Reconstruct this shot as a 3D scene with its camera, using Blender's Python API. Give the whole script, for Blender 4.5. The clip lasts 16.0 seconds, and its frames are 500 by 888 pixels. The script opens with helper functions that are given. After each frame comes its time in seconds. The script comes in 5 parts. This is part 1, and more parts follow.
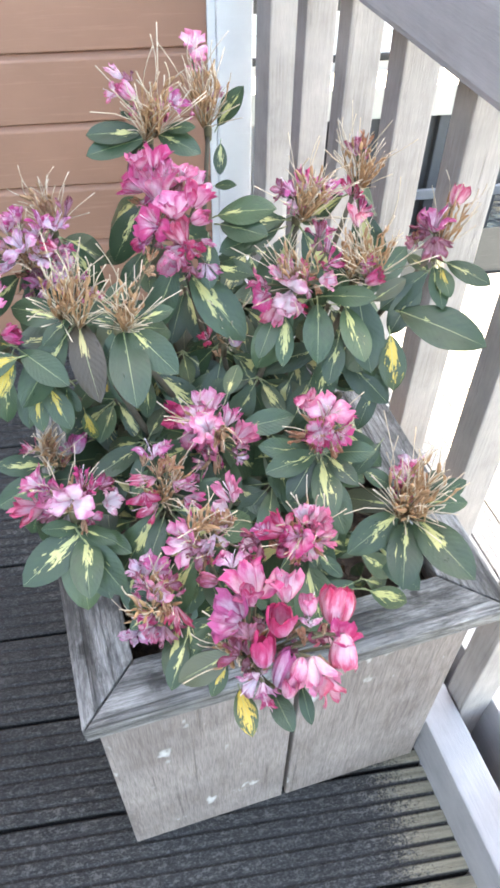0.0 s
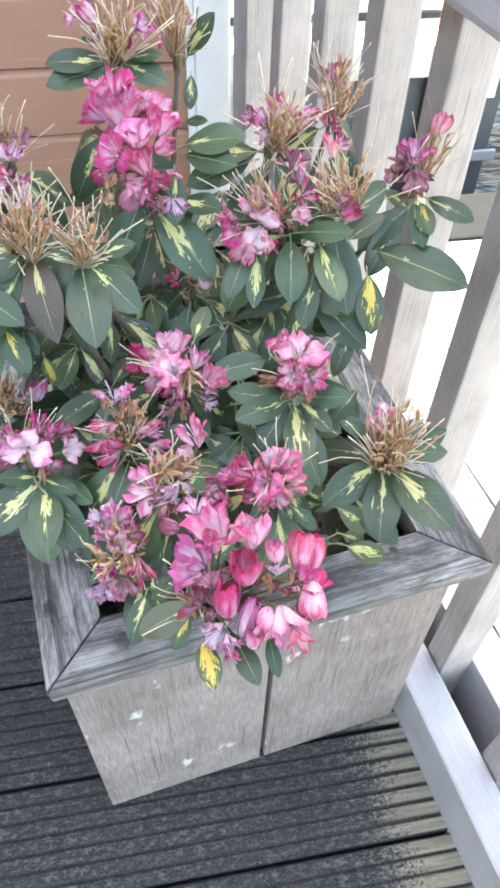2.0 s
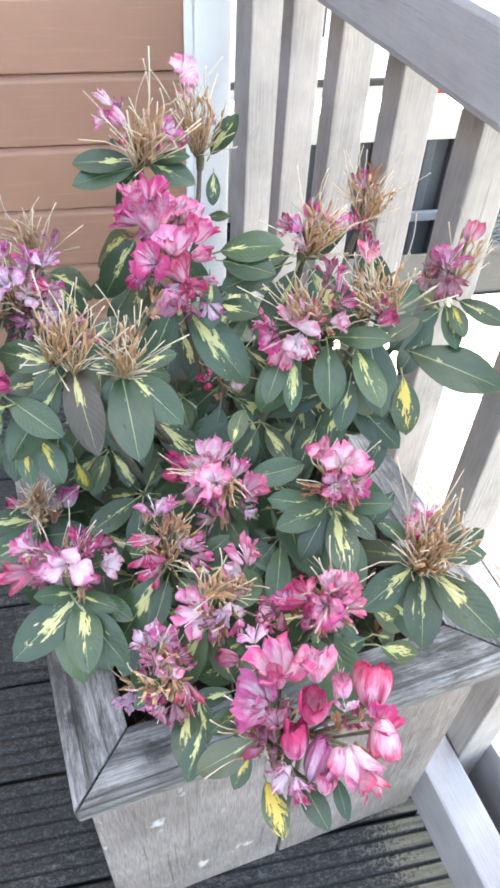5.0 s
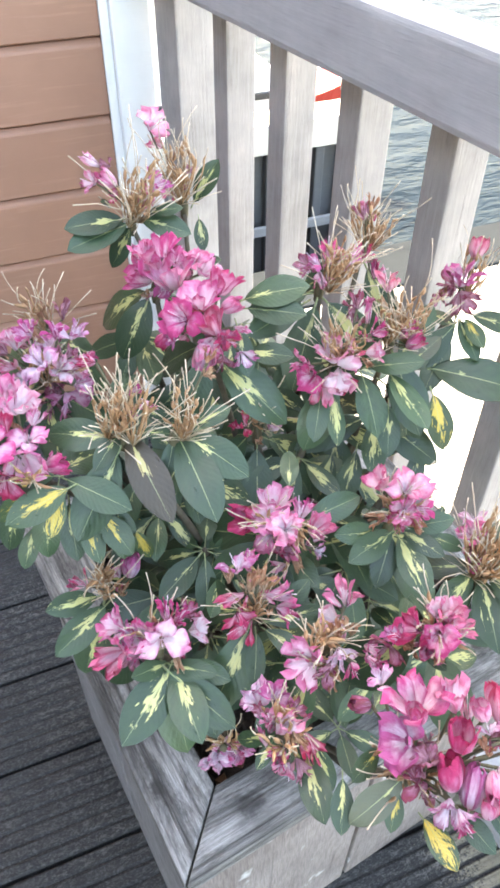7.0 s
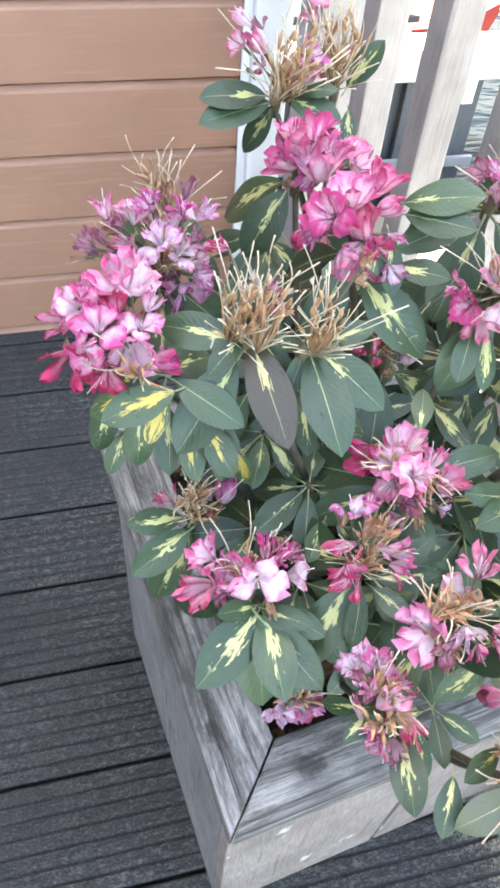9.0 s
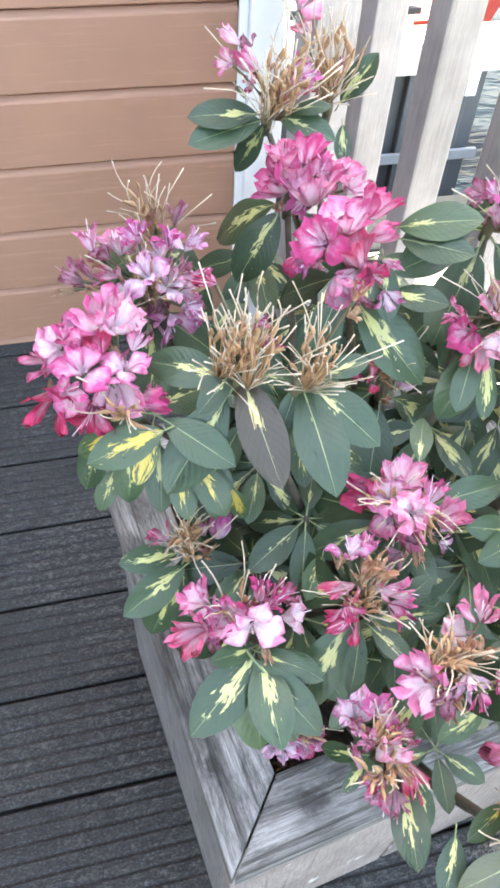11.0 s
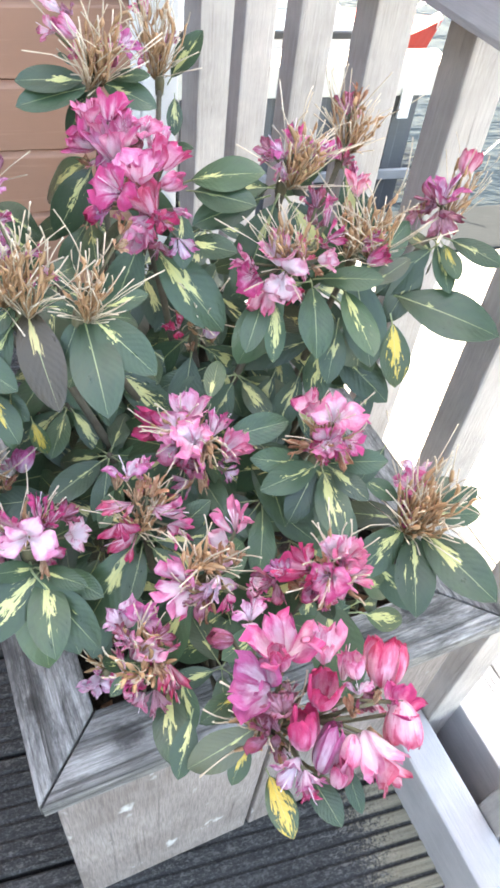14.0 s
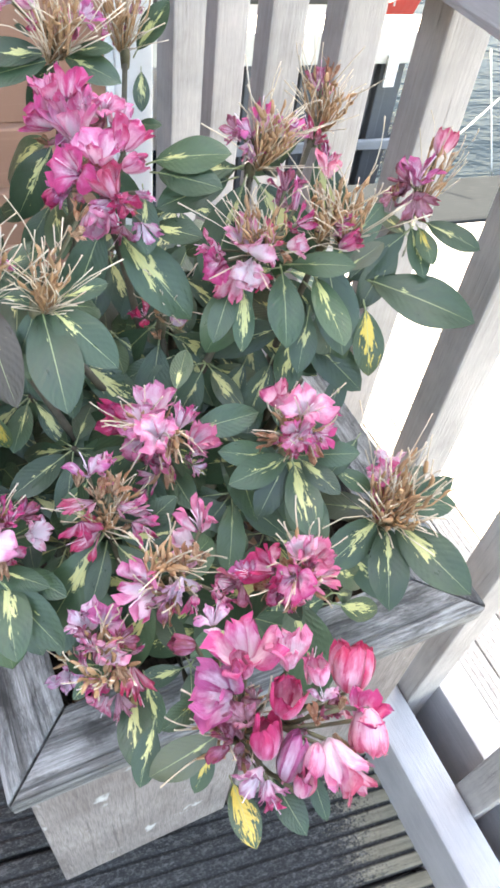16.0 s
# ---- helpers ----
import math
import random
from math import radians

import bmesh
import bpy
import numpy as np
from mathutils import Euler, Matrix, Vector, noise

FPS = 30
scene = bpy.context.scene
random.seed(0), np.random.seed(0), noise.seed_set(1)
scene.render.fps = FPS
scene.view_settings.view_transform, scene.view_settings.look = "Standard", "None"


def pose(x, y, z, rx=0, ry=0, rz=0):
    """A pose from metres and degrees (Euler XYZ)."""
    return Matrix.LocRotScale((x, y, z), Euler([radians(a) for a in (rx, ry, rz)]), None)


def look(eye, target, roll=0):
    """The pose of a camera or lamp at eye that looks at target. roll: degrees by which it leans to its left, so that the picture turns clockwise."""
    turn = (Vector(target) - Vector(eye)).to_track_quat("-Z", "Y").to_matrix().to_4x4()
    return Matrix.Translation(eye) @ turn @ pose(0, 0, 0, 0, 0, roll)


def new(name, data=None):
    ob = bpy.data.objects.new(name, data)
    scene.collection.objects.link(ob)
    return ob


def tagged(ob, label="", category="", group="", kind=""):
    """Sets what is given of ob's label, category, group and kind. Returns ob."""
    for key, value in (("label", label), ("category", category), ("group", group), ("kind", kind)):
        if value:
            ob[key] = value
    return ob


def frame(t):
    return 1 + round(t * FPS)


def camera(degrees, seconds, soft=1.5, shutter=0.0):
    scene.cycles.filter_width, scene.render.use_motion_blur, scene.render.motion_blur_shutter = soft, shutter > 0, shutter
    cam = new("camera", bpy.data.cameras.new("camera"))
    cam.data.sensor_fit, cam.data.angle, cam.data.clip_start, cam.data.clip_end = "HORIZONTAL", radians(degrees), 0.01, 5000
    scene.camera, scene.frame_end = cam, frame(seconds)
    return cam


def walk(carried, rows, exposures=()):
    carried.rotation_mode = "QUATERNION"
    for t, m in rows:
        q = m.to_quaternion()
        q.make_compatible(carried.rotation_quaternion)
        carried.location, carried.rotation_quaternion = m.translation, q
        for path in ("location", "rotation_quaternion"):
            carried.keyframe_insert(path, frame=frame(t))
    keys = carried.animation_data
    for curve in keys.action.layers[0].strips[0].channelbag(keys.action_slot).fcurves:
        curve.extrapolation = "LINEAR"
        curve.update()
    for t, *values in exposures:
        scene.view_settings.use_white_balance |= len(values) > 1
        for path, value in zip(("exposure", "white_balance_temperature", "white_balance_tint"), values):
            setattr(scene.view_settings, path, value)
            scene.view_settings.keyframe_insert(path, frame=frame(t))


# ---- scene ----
cam = camera(37.9, 16.0, soft=3.0)
PATH = [
    (0, (0.206, 0.232, 1.154), (0.438, 1.572, -0.313), 1.1),
    (0.5, (0.221, 0.217, 1.138), (0.464, 1.57, -0.315), -0.2),
    (1, (0.241, 0.223, 1.127), (0.446, 1.555, -0.351), -0.3),
    (1.5, (0.234, 0.234, 1.107), (0.481, 1.491, -0.428), 2.9),
    (2, (0.222, 0.235, 1.115), (0.481, 1.514, -0.401), 2.2),
    (2.5, (0.211, 0.235, 1.132), (0.405, 1.541, -0.371), -1.4),
    (3, (0.223, 0.247, 1.142), (0.504, 1.595, -0.308), -0.2),
    (3.5, (0.207, 0.253, 1.154), (0.447, 1.652, -0.255), 0.2),
    (4, (0.193, 0.262, 1.15), (0.425, 1.687, -0.235), 0.2),
    (4.5, (0.185, 0.28, 1.139), (0.443, 1.677, -0.269), 1.2),
    (4.7, (0.181, 0.284, 1.137), (0.473, 1.663, -0.282), 2.3),
    (6.8, (0.106, 0.325, 1.16), (0.649, 1.603, -0.279), 2.2),
    (7, (0.079, 0.334, 1.155), (0.629, 1.659, -0.238), 0.5),
    (7.5, (0.045, 0.374, 1.13), (0.611, 1.599, -0.346), 4.1),
    (8, (0.066, 0.387, 1.104), (0.549, 1.633, -0.384), 6.3),
    (8.5, (0.049, 0.394, 1.091), (0.478, 1.632, -0.42), 5.3),
    (9, (0.047, 0.393, 1.089), (0.43, 1.643, -0.424), 5.4),
    (9.2, (0.042, 0.406, 1.091), (0.476, 1.612, -0.444), 6.9),
    (11.3, (0.065, 0.421, 1.096), (0.417, 1.682, -0.416), 3.6),
    (11.5, (0.056, 0.388, 1.072), (0.424, 1.753, -0.343), 3.4),
    (12, (0.042, 0.406, 1.09), (0.471, 1.711, -0.363), 5.9),
    (12.5, (0.065, 0.402, 1.084), (0.51, 1.663, -0.404), 6.2),
    (13, (0.11, 0.376, 1.083), (0.648, 1.549, -0.445), 8.9),
    (13.5, (0.16, 0.325, 1.085), (0.623, 1.605, -0.38), 4.7),
    (14, (0.158, 0.33, 1.088), (0.648, 1.581, -0.394), 8.1),
    (14.5, (0.16, 0.338, 1.093), (0.631, 1.595, -0.39), 7.2),
    (15, (0.176, 0.317, 1.071), (0.602, 1.625, -0.381), 4.4),
    (15.5, (0.189, 0.334, 1.089), (0.659, 1.586, -0.398), 6.2),
    (16, (0.177, 0.346, 1.087), (0.689, 1.533, -0.439), 9.2),
]
walk(cam, [(t, look(eye, target, roll)) for t, eye, target, roll in PATH], exposures=[(0.0, 3.78, 8600, 9.5), (2.5, 3.78, 8600, 9.5), (3.5, 3.78, 8600, 9.5), (7.0, 3.85, 8600, 9.5), (7.5, 3.78, 8600, 9.5), (8.5, 4.02, 8600, 9.5), (12.0, 4.02, 8600, 9.5), (12.5, 4.02, 8600, 9.5), (13.0, 4.14, 8600, 9.5), (14.5, 3.78, 8600, 9.5), (16.0, 3.78, 8600, 9.5)])

# world, sun and exposure
world = bpy.data.worlds.new("World")
scene.world = world
world.use_nodes = True
wn = world.node_tree
sky = wn.nodes.new("ShaderNodeTexSky")
sky.sky_type = "NISHITA"
sky.sun_disc = False
sky.sun_elevation = radians(55)
sky.sun_rotation = radians(-15)
sky.air_density = 1.0
sky.dust_density = 2.0
wn.links.new(sky.outputs[0], wn.nodes["Background"].inputs[0])
wn.nodes["Background"].inputs[1].default_value = 0.13
sun = new("sun", bpy.data.lights.new("sun", "SUN"))
sun.data.energy = 3.3
sun.data.angle = radians(0.6)
sun.data.color = (1.0, 0.95, 0.87)
sun.matrix_world = look((-1.48, 5.54, 8.19), (0, 0, 0))


# ---------------------------------------------------------------- materials
class Mat:
    """A node material with short calls for its nodes."""

    def __init__(self, name, rough=0.6, metal=0.0, spec=0.5):
        self.m = bpy.data.materials.new(name)
        self.m.use_nodes = True
        self.t = self.m.node_tree
        self.b = self.t.nodes["Principled BSDF"]
        self.b.inputs["Roughness"].default_value = rough
        self.b.inputs["Metallic"].default_value = metal
        self.b.inputs["Specular IOR Level"].default_value = spec

    def n(self, kind, **inputs):
        node = self.t.nodes.new("ShaderNode" + kind)
        for k, v in inputs.items():
            self.put(node, k.replace("_", " "), v)
        return node

    def put(self, node, key, v):
        slot = node.inputs[int(key)] if key.isdigit() else node.inputs[key]
        if isinstance(v, bpy.types.NodeSocket):
            self.t.links.new(v, slot)
        else:
            slot.default_value = v

    def coords(self, scale=(1, 1, 1), rot=(0, 0, 0), local=True, shift=None):
        co = self.n("TexCoord").outputs["Object"] if local else self.n("NewGeometry").outputs["Position"]
        mp = self.n("Mapping", Vector=co, Scale=scale, Rotation=rot)
        if shift is not None:
            self.put(mp, "Location", shift)
        return mp.outputs[0]

    def noise(self, vec, scale, detail=4.0, rough=0.6, dist=0.0):
        return self.n("TexNoise", Vector=vec, Scale=scale, Detail=detail, Roughness=rough, Distortion=dist).outputs[0]

    def ramp(self, fac, *stops):
        r = self.n("ValToRGB", Fac=fac)
        e = r.color_ramp.elements
        while len(e) < len(stops):
            e.new(0.5)
        for el, (p, c) in zip(e, stops):
            el.position = p
            el.color = (c, c, c, 1) if isinstance(c, (int, float)) else (*c, 1)
        return r.outputs[0]

    def mix(self, fac, a, b, blend="MIX"):
        x = self.n("Mix")
        x.data_type = "RGBA"
        x.blend_type = blend
        for key, v in ((0, fac), (6, a), (7, b)):
            if isinstance(v, bpy.types.NodeSocket):
                self.t.links.new(v, x.inputs[key])
            else:
                x.inputs[key].default_value = v if isinstance(v, (int, float)) else (*v, 1)
        return x.outputs[2]

    def math(self, op, a, b=0.0, c=0.0):
        x = self.n("Math")
        x.operation = op
        for k, v in enumerate((a, b, c)):
            if isinstance(v, bpy.types.NodeSocket):
                self.t.links.new(v, x.inputs[k])
            else:
                x.inputs[k].default_value = v
        return x.outputs[0]

    def rand(self):
        return self.n("ObjectInfo").outputs["Random"]

    def island(self):
        return self.n("NewGeometry").outputs["Random Per Island"]

    def bump(self, h, dist=0.002, strength=1.0):
        b = self.n("Bump", Height=h, Distance=dist, Strength=strength)
        self.put(self.b, "Normal", b.outputs[0])

    def color(self, c):
        self.put(self.b, "Base Color", c if isinstance(c, bpy.types.NodeSocket) else (*c, 1))
        return self


def shifted(m, local, scale, rot=(0, 0, 0)):
    """Coordinates with an own offset for each object."""
    co = m.n("TexCoord").outputs["Object"]
    off = m.n("CombineXYZ", X=m.math("MULTIPLY", m.rand(), 37.0), Y=m.math("MULTIPLY", m.rand(), 11.0), Z=m.math("MULTIPLY", m.rand(), 23.0))
    add = m.n("VectorMath")
    m.t.links.new(co, add.inputs[0])
    m.t.links.new(off.outputs[0], add.inputs[1])
    mp = m.n("Mapping", Vector=add.outputs[0], Scale=scale, Rotation=rot)
    return mp.outputs[0]


def weathered_wood(name, light, mid, dark, axis, crack=1.0, scuff=0.0, rough=0.8, fibre=0.45, marks=()):
    """Silvered timber whose grain runs along the given local axis (0 x, 1 y, 2 z)."""
    m = Mat(name, rough)
    st = [22.0, 22.0, 22.0]
    st[axis] = 0.9
    v = shifted(m, True, tuple(st))
    warp = m.noise(shifted(m, True, (3, 3, 3)), 3.0, 3.0)
    grain = m.noise(v, 9.0, 6.0, 0.65, 0.6)
    fine = m.noise(v, 38.0, 3.0, 0.7)
    blotch = m.noise(shifted(m, True, (1, 1, 1)), 9.0, 4.0, 0.6)
    c = m.mix(m.ramp(grain, (0.3, 0.0), (0.68, 1.0)), dark, mid)
    c = m.mix(m.ramp(blotch, (0.35, 0.0), (0.7, 1.0)), c, light)
    st2 = [60.0, 60.0, 60.0]
    st2[axis] = 1.6
    cr = m.noise(shifted(m, True, tuple(st2)), 2.2, 5.0, 0.75, 0.4)
    crack_mask = m.ramp(cr, (0.34, 1.0), (0.34 + 0.14 * crack, 0.0))
    st4 = [6.0, 6.0, 6.0]
    st4[axis] = 1.6
    stain = m.noise(shifted(m, True, tuple(st4)), 5.0, 7.0, 0.8, 0.3)
    c = m.mix(m.math("MULTIPLY", m.ramp(stain, (0.60 - 0.12 * crack, 0.0), (0.74 - 0.12 * crack, 1.0)), 0.85 * min(1.0, crack)), c, tuple(x * 0.42 for x in dark))
    c = m.mix(m.math("MULTIPLY", crack_mask, 0.75 * crack), c, tuple(x * 0.35 for x in dark))
    c = m.mix(m.math("MULTIPLY", m.ramp(fine, (0.38, 1.0), (0.58, 0.0)), fibre), c, tuple(x * 0.42 for x in mid))
    for x, y, rx, ry, amount in marks:
        # a dark spot with a ragged edge
        at = m.n("SeparateXYZ", Vector=m.n("TexCoord").outputs["Object"])
        ragged = m.math("MULTIPLY", m.math("SUBTRACT", m.noise(m.n("TexCoord").outputs["Object"], 90.0, 5.0, 0.75), 0.5), 1.6)
        dx = m.math("DIVIDE", m.math("SUBTRACT", at.outputs[0], x), rx)
        dy = m.math("DIVIDE", m.math("SUBTRACT", at.outputs[1], y), ry)
        far = m.math("SQRT", m.math("ADD", m.math("MULTIPLY", dx, dx), m.math("MULTIPLY", dy, dy)))
        c = m.mix(m.math("MULTIPLY", m.ramp(m.math("ADD", far, ragged), (0.45, 1.0), (1.05, 0.0)), amount), c, tuple(x2 * 0.36 for x2 in dark))
    st3 = [30.0, 30.0, 30.0]
    st3[axis] = 14.0
    if scuff:
        sc = m.noise(shifted(m, True, tuple(st3)), 1.0, 3.0, 0.5)
        c = m.mix(m.math("MULTIPLY", m.ramp(sc, (0.66, 0.0), (0.72, 1.0)), scuff), c, (0.75, 0.74, 0.72))
    m.color(c)
    h = m.math("ADD", m.math("MULTIPLY", grain, 0.6), m.math("MULTIPLY", crack_mask, -0.8 * crack))
    m.bump(m.math("ADD", h, m.math("MULTIPLY", warp, 0.3)), 0.0025, 0.8)
    return m.m


WOOD = dict(light=(0.54, 0.525, 0.505), mid=(0.325, 0.312, 0.298), dark=(0.115, 0.108, 0.10))
M_RIM_U = weathered_wood("silvered_rim_x", axis=0, crack=1.25, fibre=0.6, marks=((0.080, 0.030, 0.016, 0.015, 0.8), (0.368, 0.047, 0.006, 0.005, 0.9)), **WOOD)
M_RIM_V = weathered_wood("silvered_rim_y", axis=1, crack=1.25, fibre=0.6, marks=((0.014, 0.084, 0.009, 0.013, 0.85),), **WOOD)
M_BOX = weathered_wood("silvered_board", (0.435, 0.372, 0.347), (0.345, 0.287, 0.264), (0.20, 0.164, 0.150), 2, crack=0.55, scuff=0.8, fibre=0.6)
# darker, cooler copy of M_BOX: the left face's shade put into its colour
M_BOX_SHADED = weathered_wood("silvered_shaded_board", (0.36, 0.35, 0.355), (0.27, 0.265, 0.27), (0.15, 0.147, 0.15), 2, crack=0.6, fibre=0.5)
M_BAL = weathered_wood("grey_baluster", (0.49, 0.45, 0.425), (0.39, 0.36, 0.34), (0.27, 0.25, 0.235), 2, crack=0.3, fibre=0.15)
M_RAIL = weathered_wood("grey_rail", (0.51, 0.50, 0.505), (0.44, 0.43, 0.44), (0.34, 0.33, 0.34), 1, crack=0.25, fibre=0.12)


def deck_material(name, light, dark, moss, pale_strip=None):
    m = Mat(name, 0.75)
    v = shifted(m, True, (0.9, 16, 16))
    grain = m.noise(v, 10.0, 6.0, 0.7)
    speck = m.noise(shifted(m, True, (1, 1, 1)), 260.0, 3.0, 0.7)
    blotch = m.noise(m.coords(local=False), 5.0, 5.0, 0.65)
    wide = m.noise(m.coords(local=False), 1.6, 3.0, 0.6)
    c = m.mix(m.ramp(grain, (0.3, 0.0), (0.7, 1.0)), dark, light)
    c = m.mix(m.ramp(blotch, (0.42, 0.0), (0.7, 0.7)), c, moss)
    c = m.mix(m.ramp(wide, (0.4, 0.0), (0.7, 0.5)), c, tuple(x * 0.55 for x in dark))
    mott = m.noise(m.coords(local=False), 34.0, 6.0, 0.72)
    c = m.mix(m.ramp(mott, (0.38, 0.85), (0.56, 0.0)), c, tuple(x * 0.45 for x in dark))
    c = m.mix(m.ramp(mott, (0.60, 0.0), (0.78, 0.6)), c, tuple(x * 1.5 for x in light))
    c = m.mix(m.ramp(speck, (0.60, 0.0), (0.72, 0.4)), c, tuple(min(0.6, x * 2.2) for x in light))
    grit = m.noise(m.coords((0.7, 1.2, 1), local=False), 330.0, 4.0, 0.75)
    c = m.mix(m.ramp(grit, (0.52, 0.0), (0.66, 0.8)), c, tuple(min(0.6, x * 3.6) for x in light))
    c = m.mix(m.ramp(grit, (0.34, 0.8), (0.48, 0.0)), c, tuple(x * 0.45 for x in dark))
    lich = m.noise(m.coords(local=False), 17.0, 5.0, 0.8)
    c = m.mix(m.ramp(lich, (0.68, 0.0), (0.76, 0.55)), c, tuple(min(0.6, x * 2.2) for x in light))
    if pale_strip:
        ribs = m.n("SeparateXYZ", Vector=m.n("NewGeometry").outputs["Position"])
        crest = m.ramp(m.math("MULTIPLY_ADD", ribs.outputs[2], 200.0, 1.0), (0.55, 0.0), (0.95, 1.0))
        fleck = m.noise(m.coords((0.6, 1.0, 1), local=False), 125.0, 6.0, 0.85)
        patch = m.math("ADD", m.noise(m.coords(local=False), 3.2, 4.0, 0.6), m.math("MULTIPLY", ribs.outputs[0], 0.35))
        worn = m.math("MULTIPLY", m.ramp(fleck, (0.515, 0.0), (0.575, 1.0)), m.ramp(patch, (0.36, 0.0), (0.66, 0.85)))
        c = m.mix(m.math("MULTIPLY", worn, crest), c, (0.22, 0.216, 0.20))
    c = m.mix(0.25, c, m.mix(m.rand(), tuple(x * 0.6 for x in dark), light))
    if pale_strip:
        # boards paler in a strip along the railing, with a ragged edge to the dark ones
        pos = m.n("SeparateXYZ", Vector=m.n("NewGeometry").outputs["Position"])
        edge = m.noise(m.coords(local=False), 210.0, 5.0, 0.85)
        wide_edge = m.noise(m.coords(local=False), 14.0, 3.0, 0.6)
        w = m.math("ADD", pos.outputs[0], m.math("MULTIPLY", m.math("SUBTRACT", edge, 0.5), 0.34))
        w = m.math("ADD", w, m.math("MULTIPLY", m.math("SUBTRACT", wide_edge, 0.5), 0.05))
        w = m.ramp(m.math("SUBTRACT", w, 0.0), (0.470, 0.0), (0.512, 0.85))
        top = m.ramp(m.math("MULTIPLY_ADD", pos.outputs[2], 200.0, 1.0), (0.60, 0.0), (0.90, 1.0))
        c = m.mix(m.math("MULTIPLY", w, top), c, m.mix(m.ramp(grain, (0.3, 0.0), (0.7, 1.0)), (0.17, 0.155, 0.11), pale_strip))
    m.color(c)
    m.bump(m.math("ADD", grain, m.math("ADD", m.math("MULTIPLY", speck, 0.6), m.math("MULTIPLY", mott, 0.8))), 0.0025, 0.9)
    return m.m


M_DECK = deck_material("dark_decking", (0.036, 0.0365, 0.037), (0.012, 0.0127, 0.0135), (0.028, 0.029, 0.026), (0.40, 0.36, 0.27))
M_DECK_PALE = deck_material("pale_quay_decking", (0.44, 0.42, 0.39), (0.32, 0.30, 0.28), (0.38, 0.37, 0.33))


def painted(name, base, wear, rough=0.5, spec=0.5):
    m = Mat(name, rough, spec=spec)
    v = shifted(m, True, (1, 1, 1))
    streak = m.noise(shifted(m, True, (1.2, 20, 20)), 6.0, 5.0, 0.6)
    blotch = m.noise(v, 6.0, 4.0, 0.6)
    c = m.mix(m.ramp(blotch, (0.35, 0.0), (0.7, 1.0)), base, tuple(x * 0.88 for x in base))
    c = m.mix(m.math("MULTIPLY", m.ramp(streak, (0.55, 0.0), (0.75, 1.0)), wear), c, tuple(min(1, x * 1.25 + 0.02) for x in base))
    m.color(c)
    m.bump(streak, 0.0012, 0.6)
    return m.m


M_SIDING = painted("ochre_orange_siding", (0.405, 0.213, 0.143), 0.5, 0.6)
M_CREAM = painted("cream_beam_paint", (0.58, 0.56, 0.50), 0.4, 0.6)
M_WHITE = painted("white_gloss_trim", (0.93, 0.93, 0.91), 0.2, 0.35)
M_PLASTER = painted("dark_backing", (0.10, 0.07, 0.05), 0.2, 0.9)
M_WEST = painted("shade_wall_grey", (0.13, 0.13, 0.135), 0.3, 0.85)
M_ROOF = painted("roof_felt", (0.08, 0.08, 0.085), 0.2, 0.9)
M_CONCRETE = painted("grey_quay_stone", (0.34, 0.335, 0.33), 0.5, 0.85)
M_PIER = painted("shaded_pier_timber", (0.105, 0.107, 0.112), 0.4, 0.85)
M_KERB = painted("dark_kerb_stone", (0.019, 0.023, 0.027), 0.5, 0.95, 0.05)
M_RED = painted("red_boat_paint", (0.55, 0.06, 0.04), 0.2, 0.4)
M_TAR = painted("tarred_timber", (0.06, 0.058, 0.057), 0.3, 0.8)
M_ROPE = painted("white_rope", (0.75, 0.74, 0.70), 0.2, 0.8)

m = Mat("harbour_water", 0.26, spec=0.04)
m.color((0.005, 0.010, 0.015))
w1 = m.noise(m.coords((1.0, 2.2, 1), local=False), 1.6, 4.0, 0.55, 0.4)
w2 = m.noise(m.coords((1.0, 2.6, 1), local=False), 7.0, 3.0, 0.5)
m.bump(m.math("ADD", w1, m.math("MULTIPLY", w2, 0.25)), 0.10, 0.7)
M_WATER = m.m

m = Mat("potting_soil", 0.95)
g = m.noise(m.coords(), 60.0, 5.0, 0.7)
m.color(m.ramp(g, (0.3, (0.018, 0.013, 0.010)), (0.6, (0.055, 0.038, 0.028)), (0.75, (0.13, 0.085, 0.06))))
m.bump(g, 0.01, 1.0)
M_SOIL = m.m


def uv_axes(m):
    sep = m.n("SeparateXYZ", Vector=m.n("UVMap").outputs[0])
    return sep.outputs[0], sep.outputs[1]


